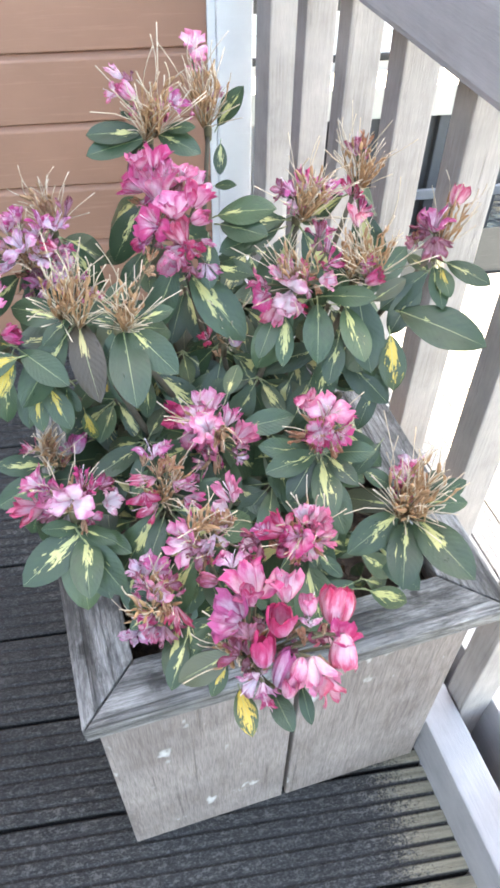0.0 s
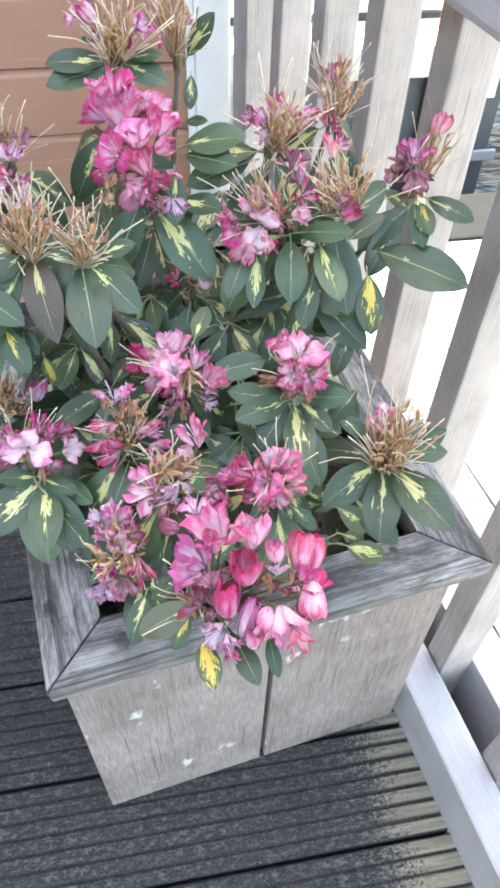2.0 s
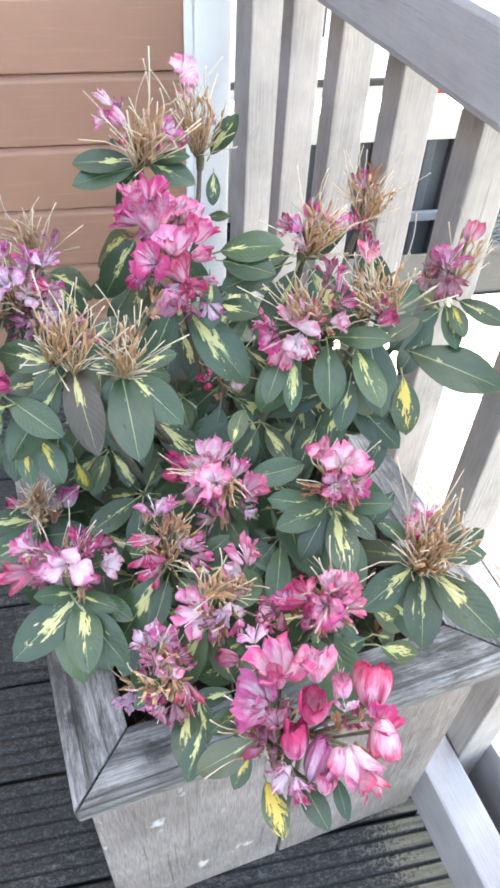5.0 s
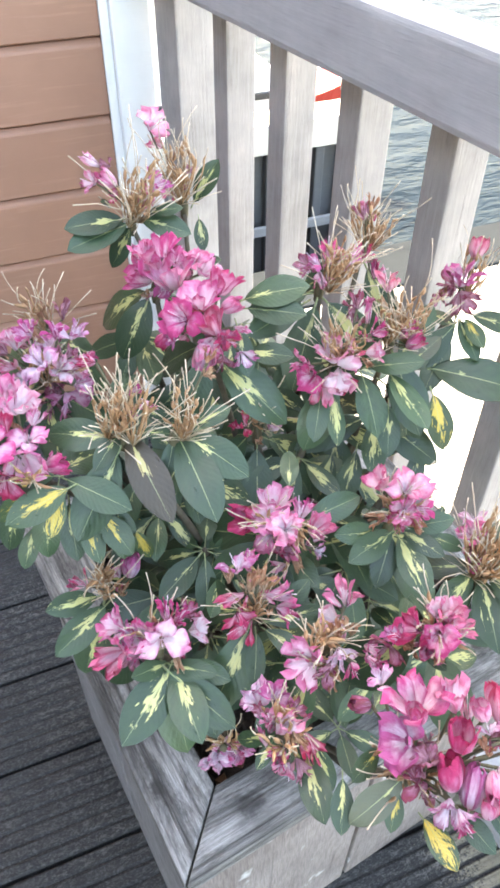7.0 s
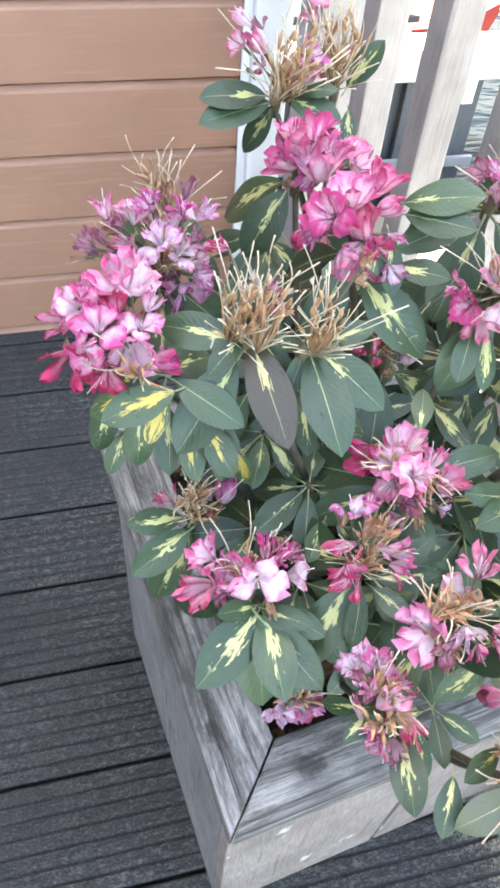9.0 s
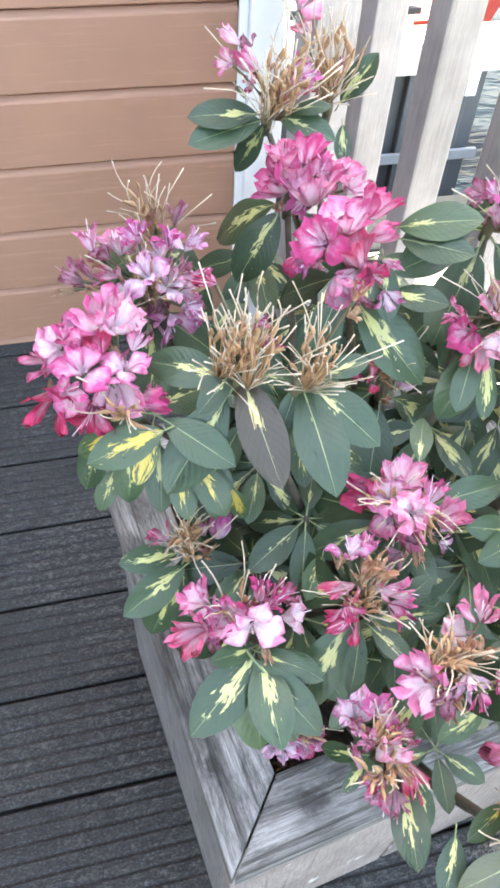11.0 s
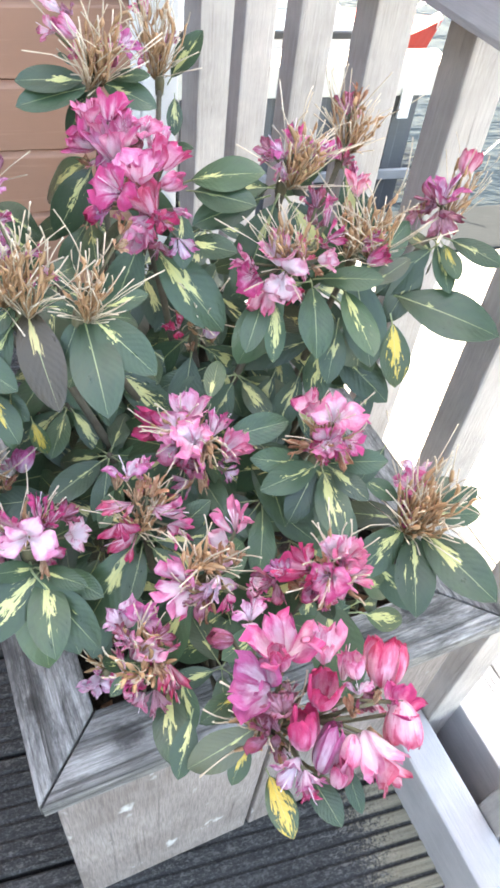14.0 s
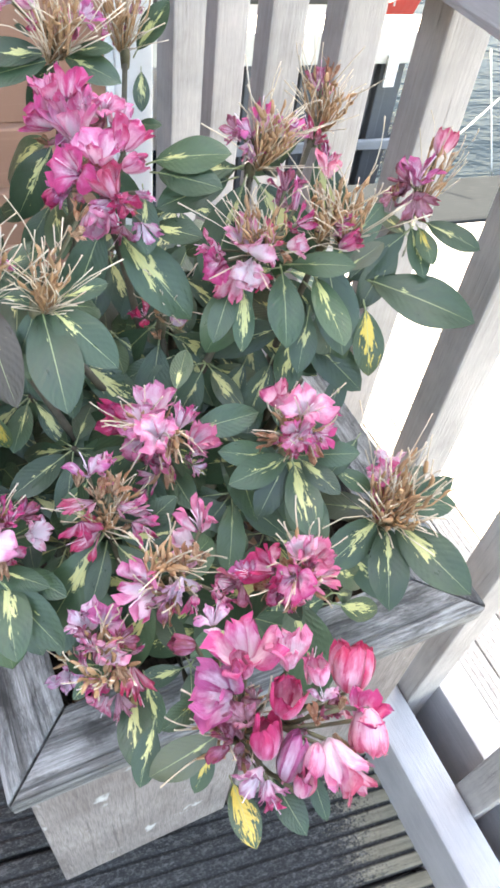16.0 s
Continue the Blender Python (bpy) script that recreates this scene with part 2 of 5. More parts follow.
def leaf_material(name, green, pale, flame, amount, bronze=0.0):
    """Leaf: u runs from stalk to tip, v across (0.5 is the midrib)."""
    m = Mat(name, 0.45, spec=0.5)
    u, v = uv_axes(m)
    own = m.math("FRACT", m.math("ADD", m.rand(), m.math("MULTIPLY", m.island(), 7.3)))
    off = m.math("MULTIPLY", own, 40.0)
    d = m.math("ABSOLUTE", m.math("SUBTRACT", v, 0.5))
    co = m.n("CombineXYZ", X=m.math("SUBTRACT", m.math("MULTIPLY", u, 3.0), m.math("MULTIPLY", d, 2.4)), Y=m.math("MULTIPLY", v, 5.4), Z=off).outputs[0]
    flames = m.noise(co, 1.5, 5.0, 0.62, 0.7)
    big = m.noise(m.n("CombineXYZ", X=off, Y=m.math("MULTIPLY", off, 0.37), Z=0.0).outputs[0], 3.1, 1.0)
    reach = m.math("SUBTRACT", 1.0, m.math("MULTIPLY", d, 2.9))
    along = m.math("SUBTRACT", 1.0, m.math("MULTIPLY", m.math("ABSOLUTE", m.math("SUBTRACT", u, 0.30)), 1.5))
    mask = m.math("ADD", m.math("MULTIPLY", flames, 1.7), m.math("MULTIPLY", m.math("MULTIPLY", reach, along), 0.66))
    mask = m.math("ADD", mask, m.math("MULTIPLY", m.math("SUBTRACT", big, 0.5), 1.2))
    mask = m.ramp(m.math("SUBTRACT", mask, 0.80 - amount), (0.44, 0.0), (0.49, 1.0))
    tone = m.noise(m.n("CombineXYZ", X=u, Y=v, Z=off).outputs[0], 4.0, 5.0, 0.65)
    c = m.mix(m.ramp(tone, (0.3, 0.0), (0.7, 1.0)), green, pale)
    c = m.mix(m.math("MULTIPLY", own, 0.45), c, tuple(x * 1.5 for x in pale))
    deep = m.math("FRACT", m.math("MULTIPLY", own, 17.3))
    c = m.mix(m.math("MULTIPLY", deep, 0.55), c, tuple(x * 0.5 for x in green))
    c = m.mix(m.math("MULTIPLY", m.math("GREATER_THAN", own, 0.98), bronze), c, (0.115, 0.088, 0.062))
    c = m.mix(mask, c, m.mix(tone, flame, tuple(x * 0.72 for x in flame)))
    rib = m.math("LESS_THAN", d, m.math("SUBTRACT", 0.020, m.math("MULTIPLY", u, 0.016)))
    c = m.mix(m.math("MULTIPLY", rib, 0.6), c, (0.36, 0.40, 0.19))
    m.color(c)
    m.put(m.b, "Roughness", m.ramp(tone, (0.3, 0.27), (0.7, 0.46)))
    side = m.n("TexWave", Vector=m.n("CombineXYZ", X=m.math("SUBTRACT", u, m.math("MULTIPLY", d, 0.55)), Y=0.0, Z=0.0).outputs[0], Scale=3.6, Distortion=0.8)
    m.bump(m.math("ADD", m.math("MULTIPLY", side.outputs[1], 0.12), tone), 0.0012, 0.6)
    return m.m


M_LEAF = leaf_material("variegated_leaf", (0.024, 0.050, 0.024), (0.046, 0.086, 0.038), (0.56, 0.54, 0.22), -0.075, bronze=0.5)
M_LEAF_GOLD = leaf_material("gold_splashed_leaf", (0.032, 0.064, 0.028), (0.06, 0.10, 0.040), (0.64, 0.46, 0.08), 0.13)
M_LEAF_PLAIN = leaf_material("plain_green_leaf", (0.022, 0.047, 0.024), (0.042, 0.080, 0.038), (0.40, 0.44, 0.18), -0.42)
M_LEAF_BRONZE = leaf_material("bronzed_leaf", (0.040, 0.031, 0.019), (0.066, 0.052, 0.032), (0.56, 0.46, 0.20), 0.06)


def petal_material(name, throat, body, edge, lilac, spent=0.0):
    """Petal: v runs from the throat (0) to the tip (1), u across with 0.5 at its middle."""
    m = Mat(name, 0.5, spec=0.3)
    u, v = uv_axes(m)
    isl = m.island()
    off = m.math("MULTIPLY", isl, 40.0)
    n = m.noise(m.n("CombineXYZ", X=m.math("MULTIPLY", u, 3.0), Y=m.math("MULTIPLY", v, 2.2), Z=off).outputs[0], 1.3, 4.0, 0.6)
    vein = m.noise(m.n("CombineXYZ", X=m.math("MULTIPLY", u, 16.0), Y=m.math("MULTIPLY", v, 1.5), Z=off).outputs[0], 1.4, 2.0, 0.5)
    d = m.math("MULTIPLY", m.math("ABSOLUTE", m.math("SUBTRACT", u, 0.5)), 2.0)
    b = m.mix(m.math("MULTIPLY", m.rand(), 0.6), body, lilac)
    b = m.mix(m.math("MULTIPLY", isl, 0.5), b, throat)
    rim = m.math("MAXIMUM", v, m.math("MULTIPLY", d, 0.92))
    t = m.math("ADD", rim, m.math("MULTIPLY", m.math("SUBTRACT", n, 0.5), 1.1))
    t = m.math("ADD", t, m.math("MULTIPLY", m.math("SUBTRACT", m.rand(), 0.5), 0.45))
    c = m.mix(m.ramp(t, (0.22, 0.0), (0.74, 1.0)), throat, b)
    c = m.mix(m.ramp(t, (0.55, 0.0), (1.25, 1.0)), c, edge)
    c = m.mix(m.math("MULTIPLY", m.ramp(vein, (0.5, 0.0), (0.85, 1.0)), 0.08), c, edge)
    c = m.mix(m.math("MULTIPLY", m.math("LESS_THAN", v, 0.10), m.math("GREATER_THAN", m.rand(), 0.7)), c, (0.30, 0.08, 0.18))
    if spent:
        c = m.mix(m.math("MULTIPLY", m.ramp(n, (0.45, 0.0), (0.62, 1.0)), spent), c, (0.26, 0.13, 0.07))
    m.color(c)
    m.bump(m.math("ADD", n, m.math("MULTIPLY", vein, 0.5)), 0.0025, 0.8)
    tr = m.n("BsdfTranslucent", Color=c)
    mixer = m.n("MixShader", Fac=0.28)
    m.t.links.new(m.b.outputs[0], mixer.inputs[1])
    m.t.links.new(tr.outputs[0], mixer.inputs[2])
    m.t.links.new(mixer.outputs[0], m.t.nodes["Material Output"].inputs[0])
    return m.m


PETAL = {
    "rose": petal_material("rose_petal", (0.84, 0.530, 0.623), (0.68, 0.184, 0.345), (0.53, 0.042, 0.145), (0.64, 0.208, 0.384)),
    "pink": petal_material("pink_petal", (0.87, 0.679, 0.744), (0.76, 0.304, 0.475), (0.60, 0.070, 0.225), (0.71, 0.320, 0.496)),
    "pale": petal_material("pale_pink_petal", (0.87, 0.735, 0.781), (0.81, 0.510, 0.607), (0.67, 0.176, 0.304), (0.79, 0.528, 0.660)),
    "coral": petal_material("coral_petal", (0.85, 0.558, 0.651), (0.71, 0.200, 0.304), (0.55, 0.038, 0.120), (0.69, 0.256, 0.416)),
    "orchid": petal_material("orchid_petal", (0.85, 0.725, 0.809), (0.69, 0.400, 0.528), (0.51, 0.105, 0.270), (0.66, 0.432, 0.592)),
    "magenta": petal_material("magenta_petal", (0.81, 0.558, 0.707), (0.61, 0.216, 0.384), (0.43, 0.045, 0.180), (0.60, 0.288, 0.480)),
    "plum": petal_material("plum_petal", (0.64, 0.372, 0.465), (0.47, 0.152, 0.256), (0.30, 0.045, 0.105), (0.49, 0.224, 0.368), spent=0.35),
    "tan": petal_material("withered_tan_petal", (0.68, 0.48, 0.32), (0.58, 0.34, 0.21), (0.40, 0.17, 0.10), (0.60, 0.34, 0.28), spent=0.5),
}


def plain(name, a, b, rough, scale=80.0):
    m = Mat(name, rough)
    n = m.noise(m.coords(), scale, 4.0, 0.6)
    c = m.mix(m.ramp(n, (0.3, 0.0), (0.7, 1.0)), a, b)
    m.color(m.mix(m.math("MULTIPLY", m.island(), 0.6), c, tuple(x * 0.42 for x in a)))
    m.bump(n, 0.001, 0.6)
    return m.m


M_STAMEN = plain("dry_style", (0.72, 0.61, 0.47), (0.55, 0.40, 0.26), 0.5)
M_CAPSULE = plain("seed_capsule", (0.58, 0.34, 0.17), (0.30, 0.15, 0.08), 0.6)
M_STEM = plain("green_brown_stem", (0.15, 0.14, 0.07), (0.10, 0.075, 0.045), 0.7)
M_BARK = plain("shrub_bark", (0.13, 0.112, 0.075), (0.075, 0.06, 0.042), 0.9, 120.0)
M_LITTER = plain("dead_leaf_litter", (0.24, 0.12, 0.055), (0.10, 0.055, 0.03), 0.8)


# ---------------------------------------------------------------- building helpers
def part(name, bm, material, parent=None, label="", smooth=False):
    me = bpy.data.meshes.new(name)
    bm.to_mesh(me)
    bm.free()
    return mesh_part(name, me, material, parent, label, smooth)


def mesh_part(name, me, material=None, parent=None, label="", smooth=False):
    if material is not None and not me.materials:
        me.materials.append(material)
    if smooth:
        me.polygons.foreach_set("use_smooth", [True] * len(me.polygons))
    ob = new(name, me)
    ob.parent = parent
    if label:
        tagged(ob, label)
    return ob


def box(bm, x0, x1, y0, y1, z0, z1, bevel=0.0):
    r = bmesh.ops.create_cube(bm, size=1.0, matrix=Matrix.Translation(((x0 + x1) / 2, (y0 + y1) / 2, (z0 + z1) / 2)) @ Matrix.Diagonal((x1 - x0, y1 - y0, z1 - z0, 1)))
    if bevel:
        edges = list({e for v in r["verts"] for e in v.link_edges})
        bmesh.ops.bevel(bm, geom=edges, offset=bevel, segments=2, affect="EDGES", profile=0.6)
    return bm


def empty(name, m=None, label="", category="", group="", kind=""):
    ob = new(name)
    if m is not None:
        ob.matrix_world = m
    return tagged(ob, label, category, group, kind)


def tube(bm, pts, radii, sides=6):
    """A tube through pts, with a radius at each."""
    rings = []
    for i, p in enumerate(pts):
        a, b = pts[max(i - 1, 0)], pts[min(i + 1, len(pts) - 1)]
        d = (b - a).normalized() if (b - a).length > 1e-7 else Vector((0, 0, 1))
        s = d.orthogonal().normalized()
        t = d.cross(s)
        rings.append([bm.verts.new(p + radii[i] * (math.cos(k * math.tau / sides) * s + math.sin(k * math.tau / sides) * t)) for k in range(sides)])
    for r0, r1 in zip(rings, rings[1:]):
        # neighbouring rings start at the nearest corner
        k0 = min(range(sides), key=lambda k: (r1[k].co - r0[0].co).length)
        for k in range(sides):
            bm.faces.new((r0[k], r0[(k + 1) % sides], r1[(k0 + k + 1) % sides], r1[(k0 + k) % sides]))
    bm.faces.new(rings[0][::-1])
    bm.faces.new(rings[-1])


# the planter and the railing stand askew to the house by this turn
ORIGIN = Vector((0.1005, 0.518, 0.0))
SKEW = 8.2
PLANTER = pose(ORIGIN.x, ORIGIN.y, 0, 0, 0, SKEW)


def rail_x(u, y):
    """World x of the line at u across the railing, at a world y."""
    return ORIGIN.x + (u - (y - ORIGIN.y) * math.sin(radians(SKEW))) / math.cos(radians(SKEW))


# ---------------------------------------------------------------- house
WALL_Y = 1.700
PITCH_SIDING = 0.129
house = empty("wall_north", pose(0, 0, 0), "house wall of ochre-orange horizontal wooden cladding", "wall", kind="structure")
part("wall_core", box(bmesh.new(), -3.2, 0.420, WALL_Y + 0.035, 6.0, -1.2, 5.2), M_PLASTER, house)
part("roof", box(bmesh.new(), -3.3, 0.490, WALL_Y - 0.02, 6.1, 5.2, 5.35, 0.01), M_ROOF, house)
for k in range(-1, 40):
    z0 = 0.014 + PITCH_SIDING * k
    bm = bmesh.new()
    # shiplap profile, extruded along x
    prof = [(0.0, 0.0), (-0.0155, 0.0004), (-0.018, 0.003), (-0.018, PITCH_SIDING - 0.015), (-0.0165, PITCH_SIDING - 0.011), (-0.009, PITCH_SIDING - 0.0035), (0.0, PITCH_SIDING - 0.002)]
    a = [bm.verts.new((-3.2, WALL_Y + 0.018 + y, z0 + z)) for y, z in prof]
    b = [bm.verts.new((0.3638, WALL_Y + 0.018 + y, z0 + z)) for y, z in prof]
    for i in range(len(prof) - 1):
        bm.faces.new((a[i], a[i + 1], b[i + 1], b[i]))
    bm.faces.new((b[0], b[-1], a[-1], a[0]))
    bm.faces.new(a[::-1])
    bm.faces.new(b)
    bmesh.ops.recalc_face_normals(bm, faces=bm.faces)
    part("plank", bm, M_SIDING, house)
trim = empty("trim", pose(0, 0, 0), "white painted corner board at the house corner", "trim", kind="structure")
part("edge_strip", box(bmesh.new(), 0.364, 0.3795, WALL_Y - 0.009, WALL_Y + 0.0, -0.6, 5.19, 0.002), M_WHITE, trim)
part("face_board", box(bmesh.new(), 0.380, 0.447, WALL_Y - 0.024, WALL_Y + 0.0, -0.6, 5.19, 0.003), M_WHITE, trim)
part("side_board", box(bmesh.new(), 0.425, 0.447, WALL_Y + 0.002, WALL_Y + 0.10, -0.6, 5.19, 0.003), M_WHITE, trim)

# unseen wall, added only to cut the sky light from the left
west = empty("unseen_shade_wall", pose(0, 0, 0), "unseen plain grey wall added to shade the terrace from the left", "wall", kind="structure")
part("wall_core", box(bmesh.new(), -2.80, -2.64, -3.2, WALL_Y - 0.03, -1.23, 3.3), M_WEST, west)

# ---------------------------------------------------------------- quay, water, far side
water = tagged(part("water", box(bmesh.new(), -3000, 3000, -400, 4000, -2.4, -2.0), M_WATER), "grey-blue rippled harbour water", "water", kind="structure")
quay = empty("pavement", pose(0, 0, 0), "sunlit pale timber quay below the terrace", "quay", kind="structure")
part("quay_body", box(bmesh.new(), -4, 9, -4.0, 3.50, -2.6, -1.235), M_CONCRETE, quay)
kerb = tagged(part("kerb", box(bmesh.new(), -4, 9, 3.502, 3.95, -2.6, -1.19, 0.02), M_KERB), "grey stone edge of the quay", "kerb", kind="structure")
rot = pose(0, 0, 0, 0, 0, SKEW)
for k in range(34):
    u0 = 0.50 + 0.135 * k
    bm = box(bmesh.new(), u0, u0 + 0.129, -3.2, 2.16 if k < 30 else 2.1, -1.234, -1.205, 0.004)
    for i in range(1, 6):
        box(bm, u0 + 0.0215 * i - 0.006, u0 + 0.0215 * i + 0.006, -3.19, 2.15, -1.206, -1.203)
    part("plank", bm, M_DECK_PALE, quay).matrix_world = PLANTER
bm = box(bmesh.new(), 0.3, 6.5, 2.70, 3.49, -1.234, -1.200, 0.008)
part("landing_slab", bm, M_CONCRETE, quay, "pale landing slab")

# ---------------------------------------------------------------- terrace deck
deck = empty("floor", pose(0, 0, 0), "dark ribbed timber decking of the terrace", "decking", kind="structure")
PITCH = 0.1535
RIBS = 7
for k in range(-14, 8):
    y0 = 0.588 + PITCH * k
    if y0 > WALL_Y:
        continue
    y1 = min(y0 + PITCH - 0.0035, WALL_Y + 0.03)
    bm = bmesh.new()
    prof = [(y0, -0.028)]
    w = (y1 - y0) / RIBS
    for i in range(RIBS):
        s = y0 + w * i
        prof += [(s + 0.0006, -0.0026), (s + 0.0022, -0.0012), (s + 0.0040, 0.0), (s + w - 0.0044, 0.0), (s + w - 0.0026, -0.0012), (s + w - 0.0010, -0.0026)]
    prof += [(y1, -0.028)]
    rows = []
    cuts = [0.0, 0.35, 0.7, 0.9, 1.0]
    for c in cuts:
        ring = []
        for y, z in prof:
            x1 = rail_x(0.466, y)
            ring.append(bm.verts.new((-2.6 + (x1 + 2.6) * c, y, z + 0.0012 * noise.noise((c * 5, k * 3.7, 1)))))
        rows.append(ring)
    for r0, r1 in zip(rows, rows[1:]):
        for i in range(len(prof) - 1):
            bm.faces.new((r0[i], r1[i], r1[i + 1], r0[i + 1]))
        bm.faces.new((r0[-1], r1[-1], r1[0], r0[0]))
    bm.faces.new(rows[0])
    bm.faces.new(rows[-1][::-1])
    bmesh.ops.recalc_face_normals(bm, faces=bm.faces)
    part("plank", bm, M_DECK, deck)
bm = bmesh.new()
corner = [(-2.6, -1.6), (rail_x(0.447, -1.6), -1.6), (rail_x(0.447, WALL_Y + 0.03), WALL_Y + 0.03), (-2.6, WALL_Y + 0.03)]
lo = [bm.verts.new((x, y, -0.14)) for x, y in corner]
hi = [bm.verts.new((x, y, -0.032)) for x, y in corner]
bm.faces.new(lo[::-1])
bm.faces.new(hi)
for i in range(4):
    bm.faces.new((lo[i], lo[(i + 1) % 4], hi[(i + 1) % 4], hi[i]))
part("joist_layer", bm, M_TAR, deck)
part("terrace_base", box(bmesh.new(), -2.5, 0.30, -1.5, WALL_Y, -1.234, -0.142), M_CONCRETE, deck)

# ---------------------------------------------------------------- railing (u across, v along)
railing = empty("railing", PLANTER, "silver-grey weathered wooden terrace railing with square balusters", "railing", kind="structure")
V0, V1 = -1.9, 1.10


def rail_part(name, u0, u1, v0, v1, z0, z1, mat, bevel, label=""):
    return part(name, box(bmesh.new(), u0, u1, v0, v1, z0, z1, bevel), mat, railing, label)


rail_part("inner_bottom_rail", 0.449, 0.503, V0, V1 - 0.115, -0.13, 0.100, M_RAIL, 0.004)
rail_part("outer_bottom_rail", 0.560, 0.610, V0, V1, -0.13, 0.098, M_RAIL, 0.004)
rail_part("handrail", 0.449, 0.5045, V0, V1 - 0.012, 0.896, 0.975, M_RAIL, 0.008)
rail_part("rim_joist", 0.5045, 0.558, V0, V1, -0.20, -0.11, M_TAR, 0.0)
first = None
for k in range(-11, 6):
    v = 0.028 + 0.160 * k
    if first is None:
        first = rail_part("baluster", 0.506, 0.556, 0.0, 0.042, -0.108, 0.955, M_BAL, 0.003)
        first.location = (0, v, 0)
    else:
        b = mesh_part("baluster", first.data, None, railing)
        b.location = (0, v, 0)
rail_part("post", 0.506, 0.590, 0.995, 1.075, -0.6, 0.972, M_BAL, 0.004)

# ---------------------------------------------------------------- planter box
planter = empty("planter_box", PLANTER, "weathered silver-grey wooden planter box with a mitred rim", "planter")
PW = 0.462
RIM, TOP, INSET, LEFT_INSET = 0.060, 0.465, 0.022, 0.010


def rim_board(side):
    """One mitred rim board; side 0 front, 1 right, 2 back, 3 left."""
    bm = bmesh.new()
    g = 0.0012
    zs = (TOP - 0.024, TOP)
    quad = [(g, 0.0), (PW - g, 0.0), (PW - RIM - g, RIM), (RIM + g, RIM)]
    lo = [bm.verts.new((x, y, zs[0])) for x, y in quad]
    hi = [bm.verts.new((x, y, zs[1])) for x, y in quad]
    bm.faces.new(lo[::-1])
    bm.faces.new(hi)
    for i in range(4):
        bm.faces.new((lo[i], lo[(i + 1) % 4], hi[(i + 1) % 4], hi[i]))
    bmesh.ops.bevel(bm, geom=bm.edges[:], offset=0.0022, segments=2, affect="EDGES", profile=0.6)
    turn = Matrix.Translation((PW / 2, PW / 2, 0)) @ Matrix.Rotation(radians(90 * side), 4, "Z") @ Matrix.Translation((-PW / 2, -PW / 2, 0))
    bmesh.ops.transform(bm, matrix=turn, verts=bm.verts)
    return part("rim_board", bm, M_RIM_V if side % 2 else M_RIM_U, planter)


for side in range(4):
    rim_board(side)
half = (PW - 2 * INSET) / 2
for side in range(4):
    turn = Matrix.Translation((PW / 2, PW / 2, 0)) @ Matrix.Rotation(radians(90 * side), 4, "Z") @ Matrix.Translation((-PW / 2, -PW / 2, 0))
    for j in (0, 1):
        u0 = INSET + j * half + (0.003 if j else 0.0) + (0.0 if j or side % 2 == 0 else 0.0205)
        u1 = INSET + (j + 1) * half - (0.0 if j else 0.003) - (0.0205 if j and side % 2 else 0.0)
        if side == 0 and j == 0:
            u0 = LEFT_INSET
        bm = box(bmesh.new(), u0, u1, INSET, INSET + 0.020, 0.001, TOP - 0.025, 0.0025)
        bmesh.ops.transform(bm, matrix=turn, verts=bm.verts)
        if side == 3:
            bmesh.ops.translate(bm, vec=(LEFT_INSET - INSET, 0, 0), verts=bm.verts)
        part("side_board", bm, M_BOX_SHADED if side == 3 else M_BOX, planter)
part("lining", box(bmesh.new(), INSET + 0.021, PW - INSET - 0.021, INSET + 0.021, PW - INSET - 0.021, 0.02, 0.36), M_TAR, planter)

bm = bmesh.new()
bmesh.ops.create_grid(bm, x_segments=40, y_segments=40, size=0.5)
for v in bm.verts:
    v.co.x, v.co.y = v.co.x * (PW - 2 * INSET - 0.044) + PW / 2, v.co.y * (PW - 2 * INSET - 0.044) + PW / 2
    v.co.z = 0.405 + 0.014 * noise.fractal(v.co * 14, 1.0, 2.0, 4)
soil = tagged(part("soil", bm, M_SOIL, smooth=True), "dark crumbly potting soil in the planter", "soil", kind="stuff")
soil.matrix_world = PLANTER

# ---------------------------------------------------------------- rhododendron
rng = random.Random(7)


